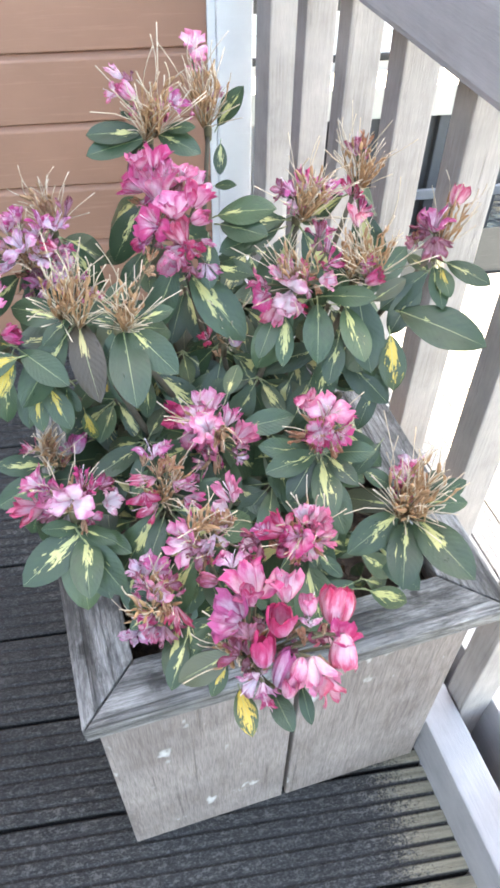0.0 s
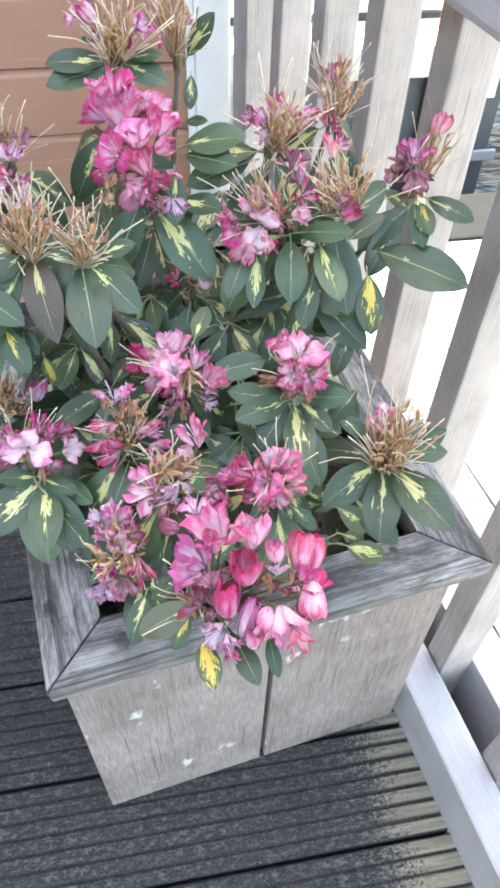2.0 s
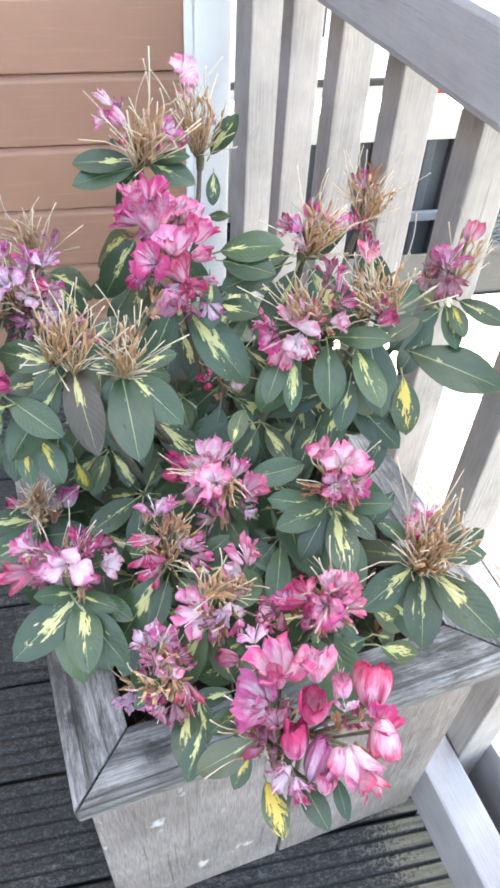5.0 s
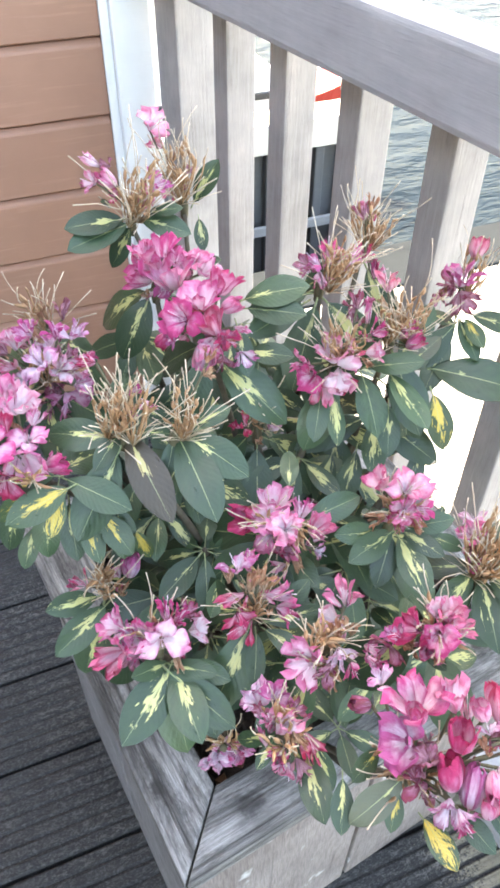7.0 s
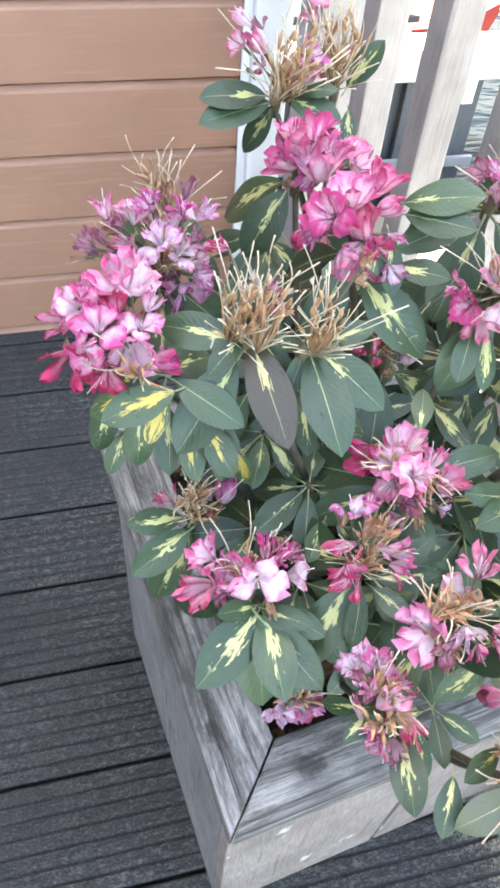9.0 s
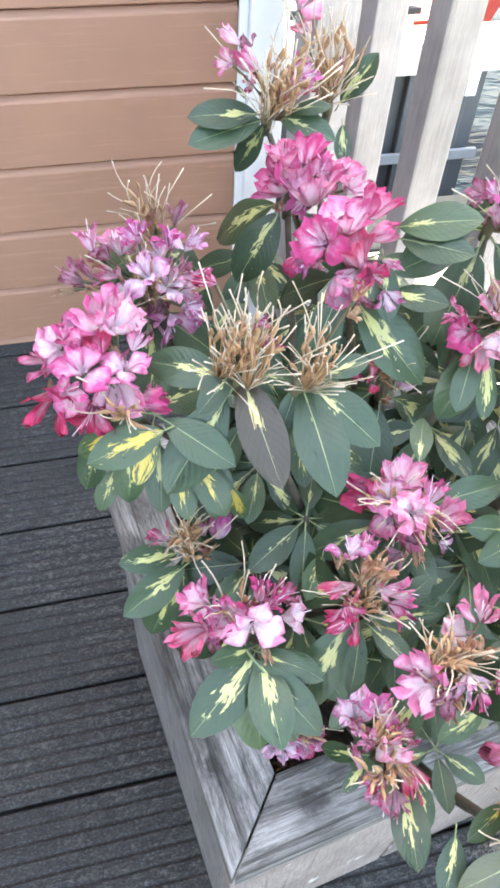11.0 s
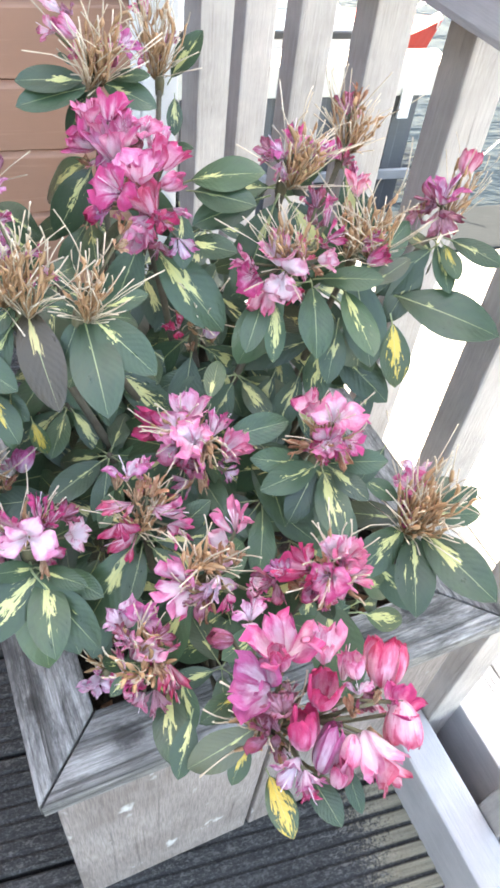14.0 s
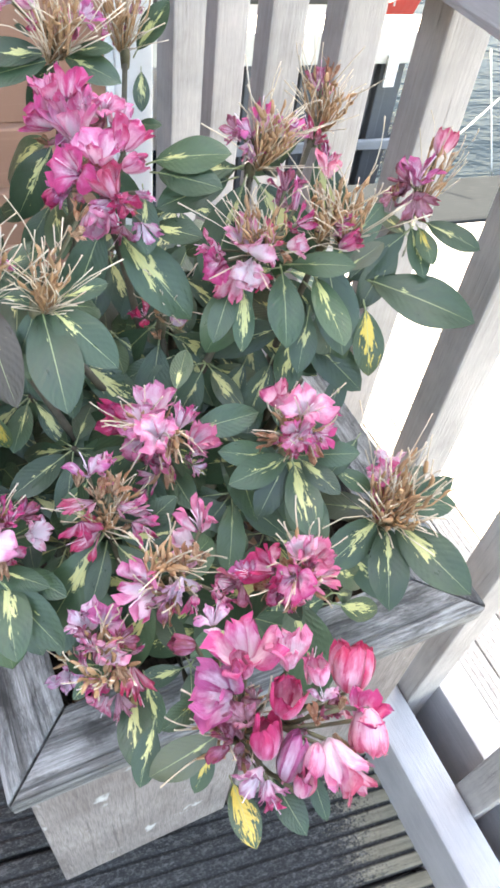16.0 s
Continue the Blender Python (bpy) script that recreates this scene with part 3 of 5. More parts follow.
def leaf_mesh(width, curl, fold, seed):
    """A leaf 1 long along +x, its upper side towards +z; u along, v across."""
    r = random.Random(seed)
    bm = bmesh.new()
    uvl = bm.loops.layers.uv.new("UVMap")
    NU, NV = 12, 6
    grid = []
    ph = r.uniform(0, 6)
    for i in range(NU + 1):
        u = i / NU
        # obovate outline with a short point
        w = width * 0.5 * (math.sin(math.pi * u ** 1.12) ** 0.66) if 0 < u < 1 else 0.0
        w = max(w, 0.006 if u < 1 else 0.0008)
        row = []
        for j in range(NV + 1):
            s = j / NV * 2 - 1
            y = s * w
            z = -curl * u * u + fold * abs(s) * w + 0.012 * math.sin(u * 9 + ph + s * 1.5) * abs(s) - 0.25 * s * s * w * w / max(width, 0.01)
            row.append((bm.verts.new((u, y, z)), u, 0.5 + s * 0.5))
        grid.append(row)
    for i in range(NU):
        for j in range(NV):
            q = (grid[i][j], grid[i + 1][j], grid[i + 1][j + 1], grid[i][j + 1])
            f = bm.faces.new([c[0] for c in q])
            for lo, c in zip(f.loops, q):
                lo[uvl].uv = (c[1], c[2])
    # thickness
    bmesh.ops.recalc_face_normals(bm, faces=bm.faces)
    stalk = [Vector((-0.16, 0, -0.03)), Vector((-0.05, 0, -0.006)), Vector((0.12, 0, -0.008)), Vector((0.5, 0, -curl * 0.25 - 0.010))]
    n0 = len(bm.faces)
    tube(bm, stalk, [0.014, 0.014, 0.012, 0.005], 5)
    bm.faces.ensure_lookup_table()
    for f in bm.faces[n0:]:
        for lo in f.loops:
            lo[uvl].uv = (0.9, 0.5)
    me = bpy.data.meshes.new("leaf")
    bm.to_mesh(me)
    bm.free()
    me.polygons.foreach_set("use_smooth", [True] * len(me.polygons))
    me.materials.append(M_LEAF)
    return me


LEAVES = [leaf_mesh(w, c, f, i) for i, (w, c, f) in enumerate([(0.44, 0.10, 0.16), (0.50, 0.20, 0.20), (0.40, 0.26, 0.12), (0.46, 0.06, 0.26), (0.47, 0.14, 0.22)])]


def recoloured(me, mat):
    g = me.copy()
    g.materials.clear()
    g.materials.append(mat)
    return g


GOLD = [recoloured(me, M_LEAF_GOLD) for me in LEAVES[:2]]
PLAIN = [recoloured(me, M_LEAF_PLAIN) for me in LEAVES]
BRONZE = [recoloured(LEAVES[2], M_LEAF_BRONZE)]


def flower_mesh(profile, overlap, crumple, spread, seed, mat, petals=5, style=0.7, frill=0.03):
    """A corolla of lapping petals about 1 across, its mouth towards +z. profile: (radius, height) from throat to tip; v follows it."""
    r = random.Random(seed)
    bm = bmesh.new()
    uvl = bm.loops.layers.uv.new("UVMap")
    K, Q = 8, 8
    squash, turn = r.uniform(0.82, 1.0), r.uniform(0, math.tau)
    lost = r.randrange(5) if r.random() < 0.4 and petals == 5 and spread > 0.2 else -1
    for j in range(petals):
        if j == lost:
            continue
        a0 = math.tau * j / 5 + r.uniform(-0.18, 0.18)
        lean, ln = r.uniform(-spread, spread), r.uniform(0.84, 1.10)
        curl, phase = r.uniform(-0.12, 0.20), r.uniform(0, 6.28)
        broad = overlap * r.uniform(0.88, 1.1)
        grid = []
        for k in range(K + 1):
            s = k / K
            q = s * (len(profile) - 1)
            i0 = min(int(q), len(profile) - 2)
            f = q - i0
            pr = profile[i0][0] * (1 - f) + profile[i0 + 1][0] * f
            pz = (profile[i0][1] * (1 - f) + profile[i0 + 1][1] * f) * ln
            pr, pz = 0.05 + (pr - 0.05) * math.cos(lean) + pz * math.sin(lean), pz * math.cos(lean) - (pr - 0.05) * math.sin(lean)
            w = 1.0 if s < 0.55 else math.sqrt(max(0.03, 1 - ((s - 0.55) / 0.455) ** 2.6))
            row = []
            for c in range(Q + 1):
                e = c / Q * 2 - 1
                a = a0 + e * broad * math.pi / 5 * w
                n1 = noise.noise((e * 1.1 + j * 5.1, s * 1.6, seed * 3.7))
                n2 = noise.noise((e * 2.4 + j * 3.3, s * 2.7, seed * 1.9 + 40))
                wave = frill * s * s * math.sin(e * 5.5 + phase) * (0.4 + abs(e))
                rad = max(0.02, pr + (0.020 if j % 2 else 0.0) + crumple * s * (0.7 * n1 + 0.4 * n2) + curl * s * e * e * 0.5 + wave)
                z = pz + crumple * s * (0.5 * n2 - 0.4 * n1) - curl * s * s * e * e * 0.6 - 0.05 * s ** 4 + wave * 0.8
                x, y = rad * math.cos(a + turn), rad * math.sin(a + turn) * squash
                row.append((bm.verts.new((x, y, z)), (e + 1) / 2, s))
            grid.append(row)
        for k in range(K):
            for c in range(Q):
                quad = (grid[k][c], grid[k][c + 1], grid[k + 1][c + 1], grid[k + 1][c])
                face = bm.faces.new([p[0] for p in quad])
                for lo, p in zip(face.loops, quad):
                    lo[uvl].uv = (p[1], p[2])
    for i in range(5 if style else 0):
        a = math.tau * i / 5 + r.uniform(-0.4, 0.4)
        d = Vector((math.cos(a), math.sin(a), 0)) * 0.10
        top = style * (1.1 if i == 0 else r.uniform(0.5, 0.8))
        n0 = len(bm.faces)
        tube(bm, [Vector((0, 0, 0.02)), Vector((0, 0, top * 0.5)) + d * 0.5, Vector((0.06, 0, top)) + d * 1.4], [0.011, 0.010, 0.014], 5)
        bm.faces.ensure_lookup_table()
        for f in bm.faces[n0:]:
            for lo in f.loops:
                lo[uvl].uv = (0.5, 0.2)
    me = bpy.data.meshes.new("flower")
    bm.to_mesh(me)
    bm.free()
    me.polygons.foreach_set("use_smooth", [True] * len(me.polygons))
    me.materials.append(mat)
    return me


# shape: profile, overlap, crumple, spread, petals, style, frill, height of its middle
SHAPE = {
    "open": ([(0.05, 0.0), (0.12, 0.18), (0.22, 0.37), (0.37, 0.50), (0.53, 0.52)], 1.28, 0.20, 0.40, 5, 0.6, 0.06, 0.30),
    "bell": ([(0.05, 0.0), (0.19, 0.13), (0.30, 0.36), (0.39, 0.60), (0.48, 0.80)], 1.36, 0.19, 0.28, 5, 0.0, 0.06, 0.45),
    "tulip": ([(0.05, 0.0), (0.22, 0.10), (0.34, 0.34), (0.39, 0.62), (0.37, 0.88), (0.30, 1.08)], 1.50, 0.12, 0.12, 5, 0.0, 0.03, 0.55),
    "long": ([(0.05, 0.0), (0.20, 0.10), (0.29, 0.36), (0.31, 0.70), (0.25, 1.02), (0.12, 1.22)], 1.45, 0.07, 0.06, 5, 0.0, 0.015, 0.62),
    "rag": ([(0.05, 0.0), (0.14, 0.16), (0.25, 0.36), (0.34, 0.52), (0.46, 0.60)], 1.05, 0.27, 0.45, 5, 0.8, 0.09, 0.35),
    "wilt": ([(0.05, 0.0), (0.12, 0.18), (0.20, 0.40), (0.21, 0.62), (0.28, 0.84)], 0.85, 0.26, 0.45, 4, 0.9, 0.08, 0.45),
}
FLOWER = {}
SWELL = {"open": 1.10, "tulip": 1.02, "long": 1.0, "bell": 1.22}


def flower_pool(kind):
    """Four flowers of one shape and colour, made when first asked for."""
    if kind not in FLOWER:
        shape, colour = kind.split()
        prof, overlap, crumple, spread, petals, style, frill, _ = SHAPE[shape]
        n = len(FLOWER)
        FLOWER[kind] = [flower_mesh(prof, overlap, crumple, spread, 7 * n + i, PETAL[colour], petals, style, frill) for i in range(4)]
    return FLOWER[kind]


def seed_head(n, height, spread, style, seed):
    """A spent truss, axis +z: curved stalks with seed capsules, and the dry styles that stand out of them. Two meshes."""
    r = random.Random(seed)
    body, dry = bmesh.new(), bmesh.new()
    for i in range(n):
        a = i * 2.4 + r.uniform(-0.5, 0.5)
        el = spread * math.sqrt((i + 0.5) / n) * r.uniform(0.8, 1.15)
        d = Vector((math.cos(a) * math.sin(el), math.sin(a) * math.sin(el), math.cos(el)))
        ln = height * r.uniform(0.45, 1.0)
        p = d * ln * 0.75 + Vector((0, 0, ln * 0.30))
        L = r.uniform(0.005, 0.013)
        up = (d * 0.7 + Vector((r.uniform(-0.7, 0.7), r.uniform(-0.7, 0.7), r.uniform(0.1, 0.8)))).normalized()
        k = r.uniform(0.75, 1.2)
        kink = Vector((r.uniform(-1, 1), r.uniform(-1, 1), r.uniform(-1, 1))) * ln * 0.10
        tube(body, [d * 0.003, d * ln * 0.30 + kink * 0.5, d * ln * 0.58 + Vector((0, 0, ln * 0.14)) + kink, p], [0.0009, 0.0007, 0.0007, 0.0008], 5)
        side = Vector((r.uniform(-1, 1), r.uniform(-1, 1), r.uniform(-1, 1))) * L * 0.16
        tube(body, [p, p + up * L * 0.2 + side * 0.6, p + up * L * 0.55 + side, p + up * L * 0.85 + side * 0.5, p + up * L], [0.0008, 0.0016 * k, 0.0015 * k, 0.0010 * k, 0.0005], 6)
        if r.random() < 0.8:
            ls = style * r.uniform(0.35, 1.1)
            bend = Vector((r.uniform(-1, 1), r.uniform(-1, 1), r.uniform(-0.2, 0.6))) * ls * 0.45
            q = p + up * L
            pts = [q + up * ls * s + bend * s ** 2.2 for s in (0.0, 0.3, 0.6, 0.85, 1.0)]
            w = r.uniform(0.75, 1.15)
            tube(dry, pts, [w * x for x in (0.00058, 0.00052, 0.00045, 0.00042, 0.00062)], 5)
    for i in range(n):
        # bare filaments and broken stalks
        a, el = r.uniform(0, math.tau), spread * r.uniform(0.5, 1.35)
        d = Vector((math.cos(a) * math.sin(el), math.sin(a) * math.sin(el), math.cos(el)))
        ln = height * r.uniform(0.5, 1.15)
        bend = Vector((r.uniform(-1, 1), r.uniform(-1, 1), r.uniform(-0.4, 0.8))) * ln * 0.55
        tube(dry, [d * ln * s + bend * s * s for s in (0.05, 0.35, 0.7, 1.0)], [0.0005, 0.00045, 0.0004, 0.00055], 5)
    return finish_spray(body, M_CAPSULE), finish_spray(dry, M_STAMEN)


def finish_spray(bm, mat):
    me = bpy.data.meshes.new("spray")
    bm.to_mesh(me)
    bm.free()
    me.polygons.foreach_set("use_smooth", [True] * len(me.polygons))
    me.materials.append(mat)
    return me


HEADS = [seed_head(15, 0.048, 0.60, 0.026, 40 + i) for i in range(5)]
SMALL = [seed_head(7, 0.013, 1.2, 0.018, 60 + i) for i in range(5)]

shrub = empty("rhododendron_shrub", PLANTER, "variegated rhododendron with pink half-spent flower trusses in a planter", "shrub")
ROOT = Vector((0.281, 0.755, 0.40))


def aim(direction, roll=0.0):
    """The turn that takes +z to the direction."""
    return Vector(direction).to_track_quat("Z", "Y").to_matrix().to_4x4() @ Matrix.Rotation(roll, 4, "Z")


def place(name, me, m, parent):
    ob = mesh_part(name, me, None, parent)
    ob.matrix_parent_inverse = parent.matrix_world.inverted() if parent is shrub else Matrix()
    ob.matrix_basis = m
    return ob


def add_leaf(base, tip, gold=False, up=None, shape=None, bronze=False):
    """A leaf from its stalk to its tip."""
    m = leaf_matrix(base, tip, up)
    pool = GOLD if gold else BRONZE if bronze else PLAIN if shape == 4 or rng.random() < 0.15 else LEAVES
    return place("leaf", pool[shape if shape is not None else rng.randrange(len(pool))], m, shrub)


def leaf_matrix(base, tip, up=None):
    base, tip = Vector(base), Vector(tip)
    x = (tip - base).normalized()
    side = (up or Vector((rng.uniform(-0.3, 0.1), -0.55, 0.8))).cross(x)
    if side.length < 0.05:
        side = Vector((1, 0, 0))
    y = side.normalized()
    L = (tip - base).length
    return Matrix.Translation(base) @ Matrix((x, y, x.cross(y))).transposed().to_4x4() @ Matrix.Diagonal((L, L, L, 1))


def stem(p, q, r0, r1, sag=0.0):
    p, q = Vector(p), Vector(q)
    bm = bmesh.new()
    pts = []
    side = Vector((rng.uniform(-1, 1), rng.uniform(-1, 1), 0)) * 0.012
    for i in range(7):
        s = i / 6
        c = p.lerp(q, s) + side * math.sin(math.pi * s) + Vector((0, 0, sag * math.sin(math.pi * s)))
        pts.append(c)
    tube(bm, pts, [r0 + (r1 - r0) * i / 6 for i in range(7)], 7)
    ob = part("branch", bm, M_BARK, shrub, smooth=True)
    ob.matrix_parent_inverse = shrub.matrix_world.inverted()
    return ob


def truss(base, axis, flowers=(), sprays=0, thin=0, whorl=7, leaf=0.072, gold=0, droop=0.95, spin=0.0, head=1.0, sag=0.02):
    """A flower truss on a whorl of leaves. flowers: middle (x, y, z), size, kind and facing (dx, dy, dz)."""
    base, axis = Vector(base), Vector(axis).normalized()
    stem(ROOT + Vector((rng.uniform(-0.05, 0.05), rng.uniform(-0.05, 0.05), 0)), base - axis * 0.004, 0.0050, 0.0024, sag)
    bm = bmesh.new()
    heart = base + axis * 0.010
    tube(bm, [base - axis * 0.012, base, base + axis * 0.012], [0.004, 0.0048, 0.0028], 7)
    set_at = []
    for x, y, z, size, kind, *facing in flowers:
        d = (Vector(facing) + Vector((rng.uniform(-1, 1), rng.uniform(-1, 1), rng.uniform(-1, 1))) * 0.12).normalized()
        size *= SWELL.get(kind.split()[0], 1.2)
        foot = Vector((x, y, z)) - d * size * SHAPE[kind.split()[0]][-1]
        set_at.append((kind, Matrix.Translation(foot) @ aim(d, rng.uniform(0, 6.28)) @ Matrix.Diagonal((size, size, size, 1))))
        mid = heart.lerp(foot, 0.6) - d * size * 0.25
        tube(bm, [heart, heart.lerp(mid, 0.5) + axis * 0.003, mid, foot + d * size * 0.04], [0.0013, 0.0011, 0.0010, 0.0013], 5)
        if rng.random() < (0.4 if kind.startswith("open") else 0.85):
            # a smaller, shrivelled neighbour
            k = size * rng.uniform(0.55, 0.85)
            p = foot.lerp(base, rng.uniform(0.0, 0.3)) + Vector((rng.uniform(-1, 1), rng.uniform(-1, 1), rng.uniform(-1, 0.2))) * size * 0.5
            d2 = d + Vector((rng.uniform(-1, 1), rng.uniform(-1, 1), rng.uniform(-0.6, 0.4)))
            set_at.append((rng.choice(("wilt tan", "rag rose", "rag plum", "wilt pink", "rag " + kind.split()[1])), Matrix.Translation(p) @ aim(d2, rng.uniform(0, 6.28)) @ Matrix.Diagonal((k, k, k, 1))))
    t = part("flower_truss", bm, M_STEM, shrub, smooth=True)
    t.matrix_parent_inverse = shrub.matrix_world.inverted()
    for kind, m in set_at:
        place("flower", rng.choice(flower_pool(kind)), m, t)
    for i in range(sprays):
        d = axis + Vector((rng.uniform(-0.3, 0.3), rng.uniform(-0.3, 0.3), 0))
        k = head * rng.uniform(0.85, 1.1)
        q = base + Vector((rng.uniform(-1, 1), rng.uniform(-1, 1), 0)) * 0.004 * sprays
        m = Matrix.Translation(q) @ aim(d, rng.uniform(0, 6.28)) @ Matrix.Diagonal((k, k, k, 1))
        body, dry = rng.choice(HEADS)
        place("seed_head", body, m, t)
        place("filament_spray", dry, m, t)
    for i in range(thin):
        d = axis + Vector((rng.uniform(-0.6, 0.6), rng.uniform(-0.6, 0.6), 0))
        m = Matrix.Translation(base + axis * rng.uniform(0.004, 0.024) + Vector((rng.uniform(-1, 1), rng.uniform(-1, 1), 0)) * 0.010) @ aim(d, rng.uniform(0, 6.28))
        body, dry = rng.choice(SMALL)
        place("seed_head", body, m, t)
        place("filament_spray", dry, m, t)
    s = axis.orthogonal().normalized()
    c = axis.cross(s)
    for i in range(whorl):
        a = spin + math.tau * i / max(whorl, 1) + rng.uniform(-0.25, 0.25)
        out = s * math.cos(a) + c * math.sin(a)
        L = leaf * rng.uniform(0.8, 1.15)
        b = base - axis * rng.uniform(0.0, 0.014) + out * 0.010
        tip = b + (out - axis * droop * rng.uniform(0.5, 1.4)).normalized() * L
        add_leaf(b, tip, gold=i < gold)
    return t


UP = (0.0, -0.15, 1.0)
t = truss((0.143, 0.733, 0.778), UP, [
    (0.130, 0.769, 0.826, 0.013, 'wilt coral', -0.90, -0.10, 0.33),
    (0.164, 0.733, 0.806, 0.013, 'wilt pink', 0.55, -0.86, 0.07),
    (0.156, 0.736, 0.819, 0.011, 'rag magenta', 0.71, -0.34, 0.54),
], sprays=3, whorl=2, head=1.0)
add_leaf((0.136, 0.736, 0.779), (0.088, 0.756, 0.785), shape=1)
add_leaf((0.141, 0.737, 0.782), (0.115, 0.718, 0.770))
add_leaf((0.146, 0.734, 0.780), (0.154, 0.665, 0.759), bronze=True)
add_leaf((0.155, 0.732, 0.781), (0.184, 0.729, 0.774))
t = truss((0.178, 0.722, 0.772), UP, [
    (0.212, 0.731, 0.837, 0.012, 'wilt tan', 0.34, 0.09, 0.80),
], sprays=2, whorl=1, head=0.85)
add_leaf((0.179, 0.724, 0.775), (0.164, 0.700, 0.760))
add_leaf((0.182, 0.722, 0.774), (0.188, 0.653, 0.756), shape=4)
add_leaf((0.187, 0.722, 0.776), (0.221, 0.678, 0.764), shape=1)
add_leaf((0.194, 0.724, 0.781), (0.225, 0.724, 0.790))
add_leaf((0.185, 0.735, 0.759), (0.165, 0.709, 0.726))
t = truss((0.217, 0.892, 0.795), UP, [
    (0.210, 0.894, 0.836, 0.022, 'bell rose', -0.13, 0.44, 0.74),
    (0.203, 0.888, 0.817, 0.024, 'bell pink', -0.76, 0.11, 0.51),
    (0.226, 0.886, 0.842, 0.021, 'bell pink', 0.10, 0.18, 0.78),
    (0.224, 0.866, 0.826, 0.030, 'bell pink', -0.25, -0.04, 0.77),
    (0.221, 0.872, 0.810, 0.018, 'rag orchid', -0.89, -0.67, 0.02),
    (0.247, 0.872, 0.828, 0.025, 'open pale', 0.08, -0.26, 0.74),
    (0.261, 0.875, 0.820, 0.021, 'bell pink', 0.40, -0.29, 0.65),
    (0.237, 0.875, 0.835, 0.016, 'rag pink', 0.35, 0.05, 0.73),
    (0.215, 0.881, 0.831, 0.018, 'bell rose', -0.35, -0.05, 0.73),
], whorl=4)
t = truss((0.240, 0.815, 0.782), UP, [
    (0.258, 0.823, 0.832, 0.023, 'bell rose', 0.35, -0.22, 0.69),
    (0.258, 0.806, 0.822, 0.018, 'tulip rose', 0.65, -0.41, 0.45),
    (0.235, 0.820, 0.827, 0.024, 'bell pink', -0.21, -0.13, 0.79),
    (0.216, 0.812, 0.817, 0.029, 'open pink', -0.71, -0.33, 0.58),
    (0.210, 0.817, 0.801, 0.019, 'rag orchid', -0.93, -0.54, 0.13),
    (0.238, 0.801, 0.813, 0.023, 'bell coral', -0.26, 0.10, 0.82),
    (0.228, 0.795, 0.789, 0.022, 'tulip pale', -0.33, -1.04, -0.21),
    (0.245, 0.793, 0.803, 0.021, 'rag rose', 0.05, -1.07, -0.06),
    (0.260, 0.786, 0.782, 0.018, 'rag orchid', 0.06, -1.03, -0.21),
    (0.236, 0.794, 0.799, 0.016, 'rag pink', -0.58, -0.97, -0.13),
    (0.202, 0.823, 0.791, 0.015, 'tulip rose', -0.87, -0.61, -0.19),
    (0.262, 0.794, 0.806, 0.014, 'wilt pink', 0.55, -0.78, 0.12),
], whorl=4)
add_leaf((0.275, 0.821, 0.815), (0.316, 0.792, 0.840))
add_leaf((0.276, 0.816, 0.809), (0.309, 0.777, 0.822))
add_leaf((0.268, 0.798, 0.778), (0.296, 0.768, 0.789))
add_leaf((0.265, 0.813, 0.796), (0.261, 0.775, 0.771))
t = truss((0.224, 0.990, 0.812), UP, [
    (0.206, 0.992, 0.860, 0.019, 'tulip rose', -0.51, 0.29, 0.60),
    (0.192, 1.002, 0.854, 0.016, 'rag pale', -0.81, -0.23, 0.35),
    (0.239, 0.985, 0.842, 0.019, 'bell pale', -0.90, -0.66, -0.02),
    (0.254, 0.991, 0.848, 0.020, 'rag orchid', 0.50, -0.43, 0.52),
    (0.197, 1.011, 0.871, 0.018, 'wilt pale', -0.57, 0.36, 0.54),
], sprays=2, whorl=0, head=1.25)
add_leaf((0.217, 0.994, 0.816), (0.160, 0.993, 0.822))
add_leaf((0.220, 0.991, 0.812), (0.157, 0.984, 0.802))
add_leaf((0.233, 0.989, 0.816), (0.272, 0.956, 0.814))
add_leaf((0.222, 0.989, 0.810), (0.196, 0.988, 0.770))
add_leaf((0.240, 0.989, 0.820), (0.266, 0.969, 0.835))
add_leaf((0.208, 1.001, 0.827), (0.200, 0.992, 0.840))
t = truss((0.290, 1.028, 0.800), UP, [
    (0.281, 1.108, 0.860, 0.032, 'open pale', -0.07, -0.27, 0.70),
    (0.279, 1.044, 0.818, 0.016, 'rag pink', -0.83, -0.12, 0.39),
    (0.303, 1.043, 0.832, 0.015, 'rag plum', 0.64, -0.18, 0.59),
], sprays=2, whorl=0, head=1.25)
add_leaf((0.301, 1.028, 0.804), (0.328, 1.026, 0.846))
add_leaf((0.303, 1.021, 0.788), (0.298, 0.994, 0.766))
add_leaf((0.293, 1.002, 0.748), (0.314, 0.987, 0.757))
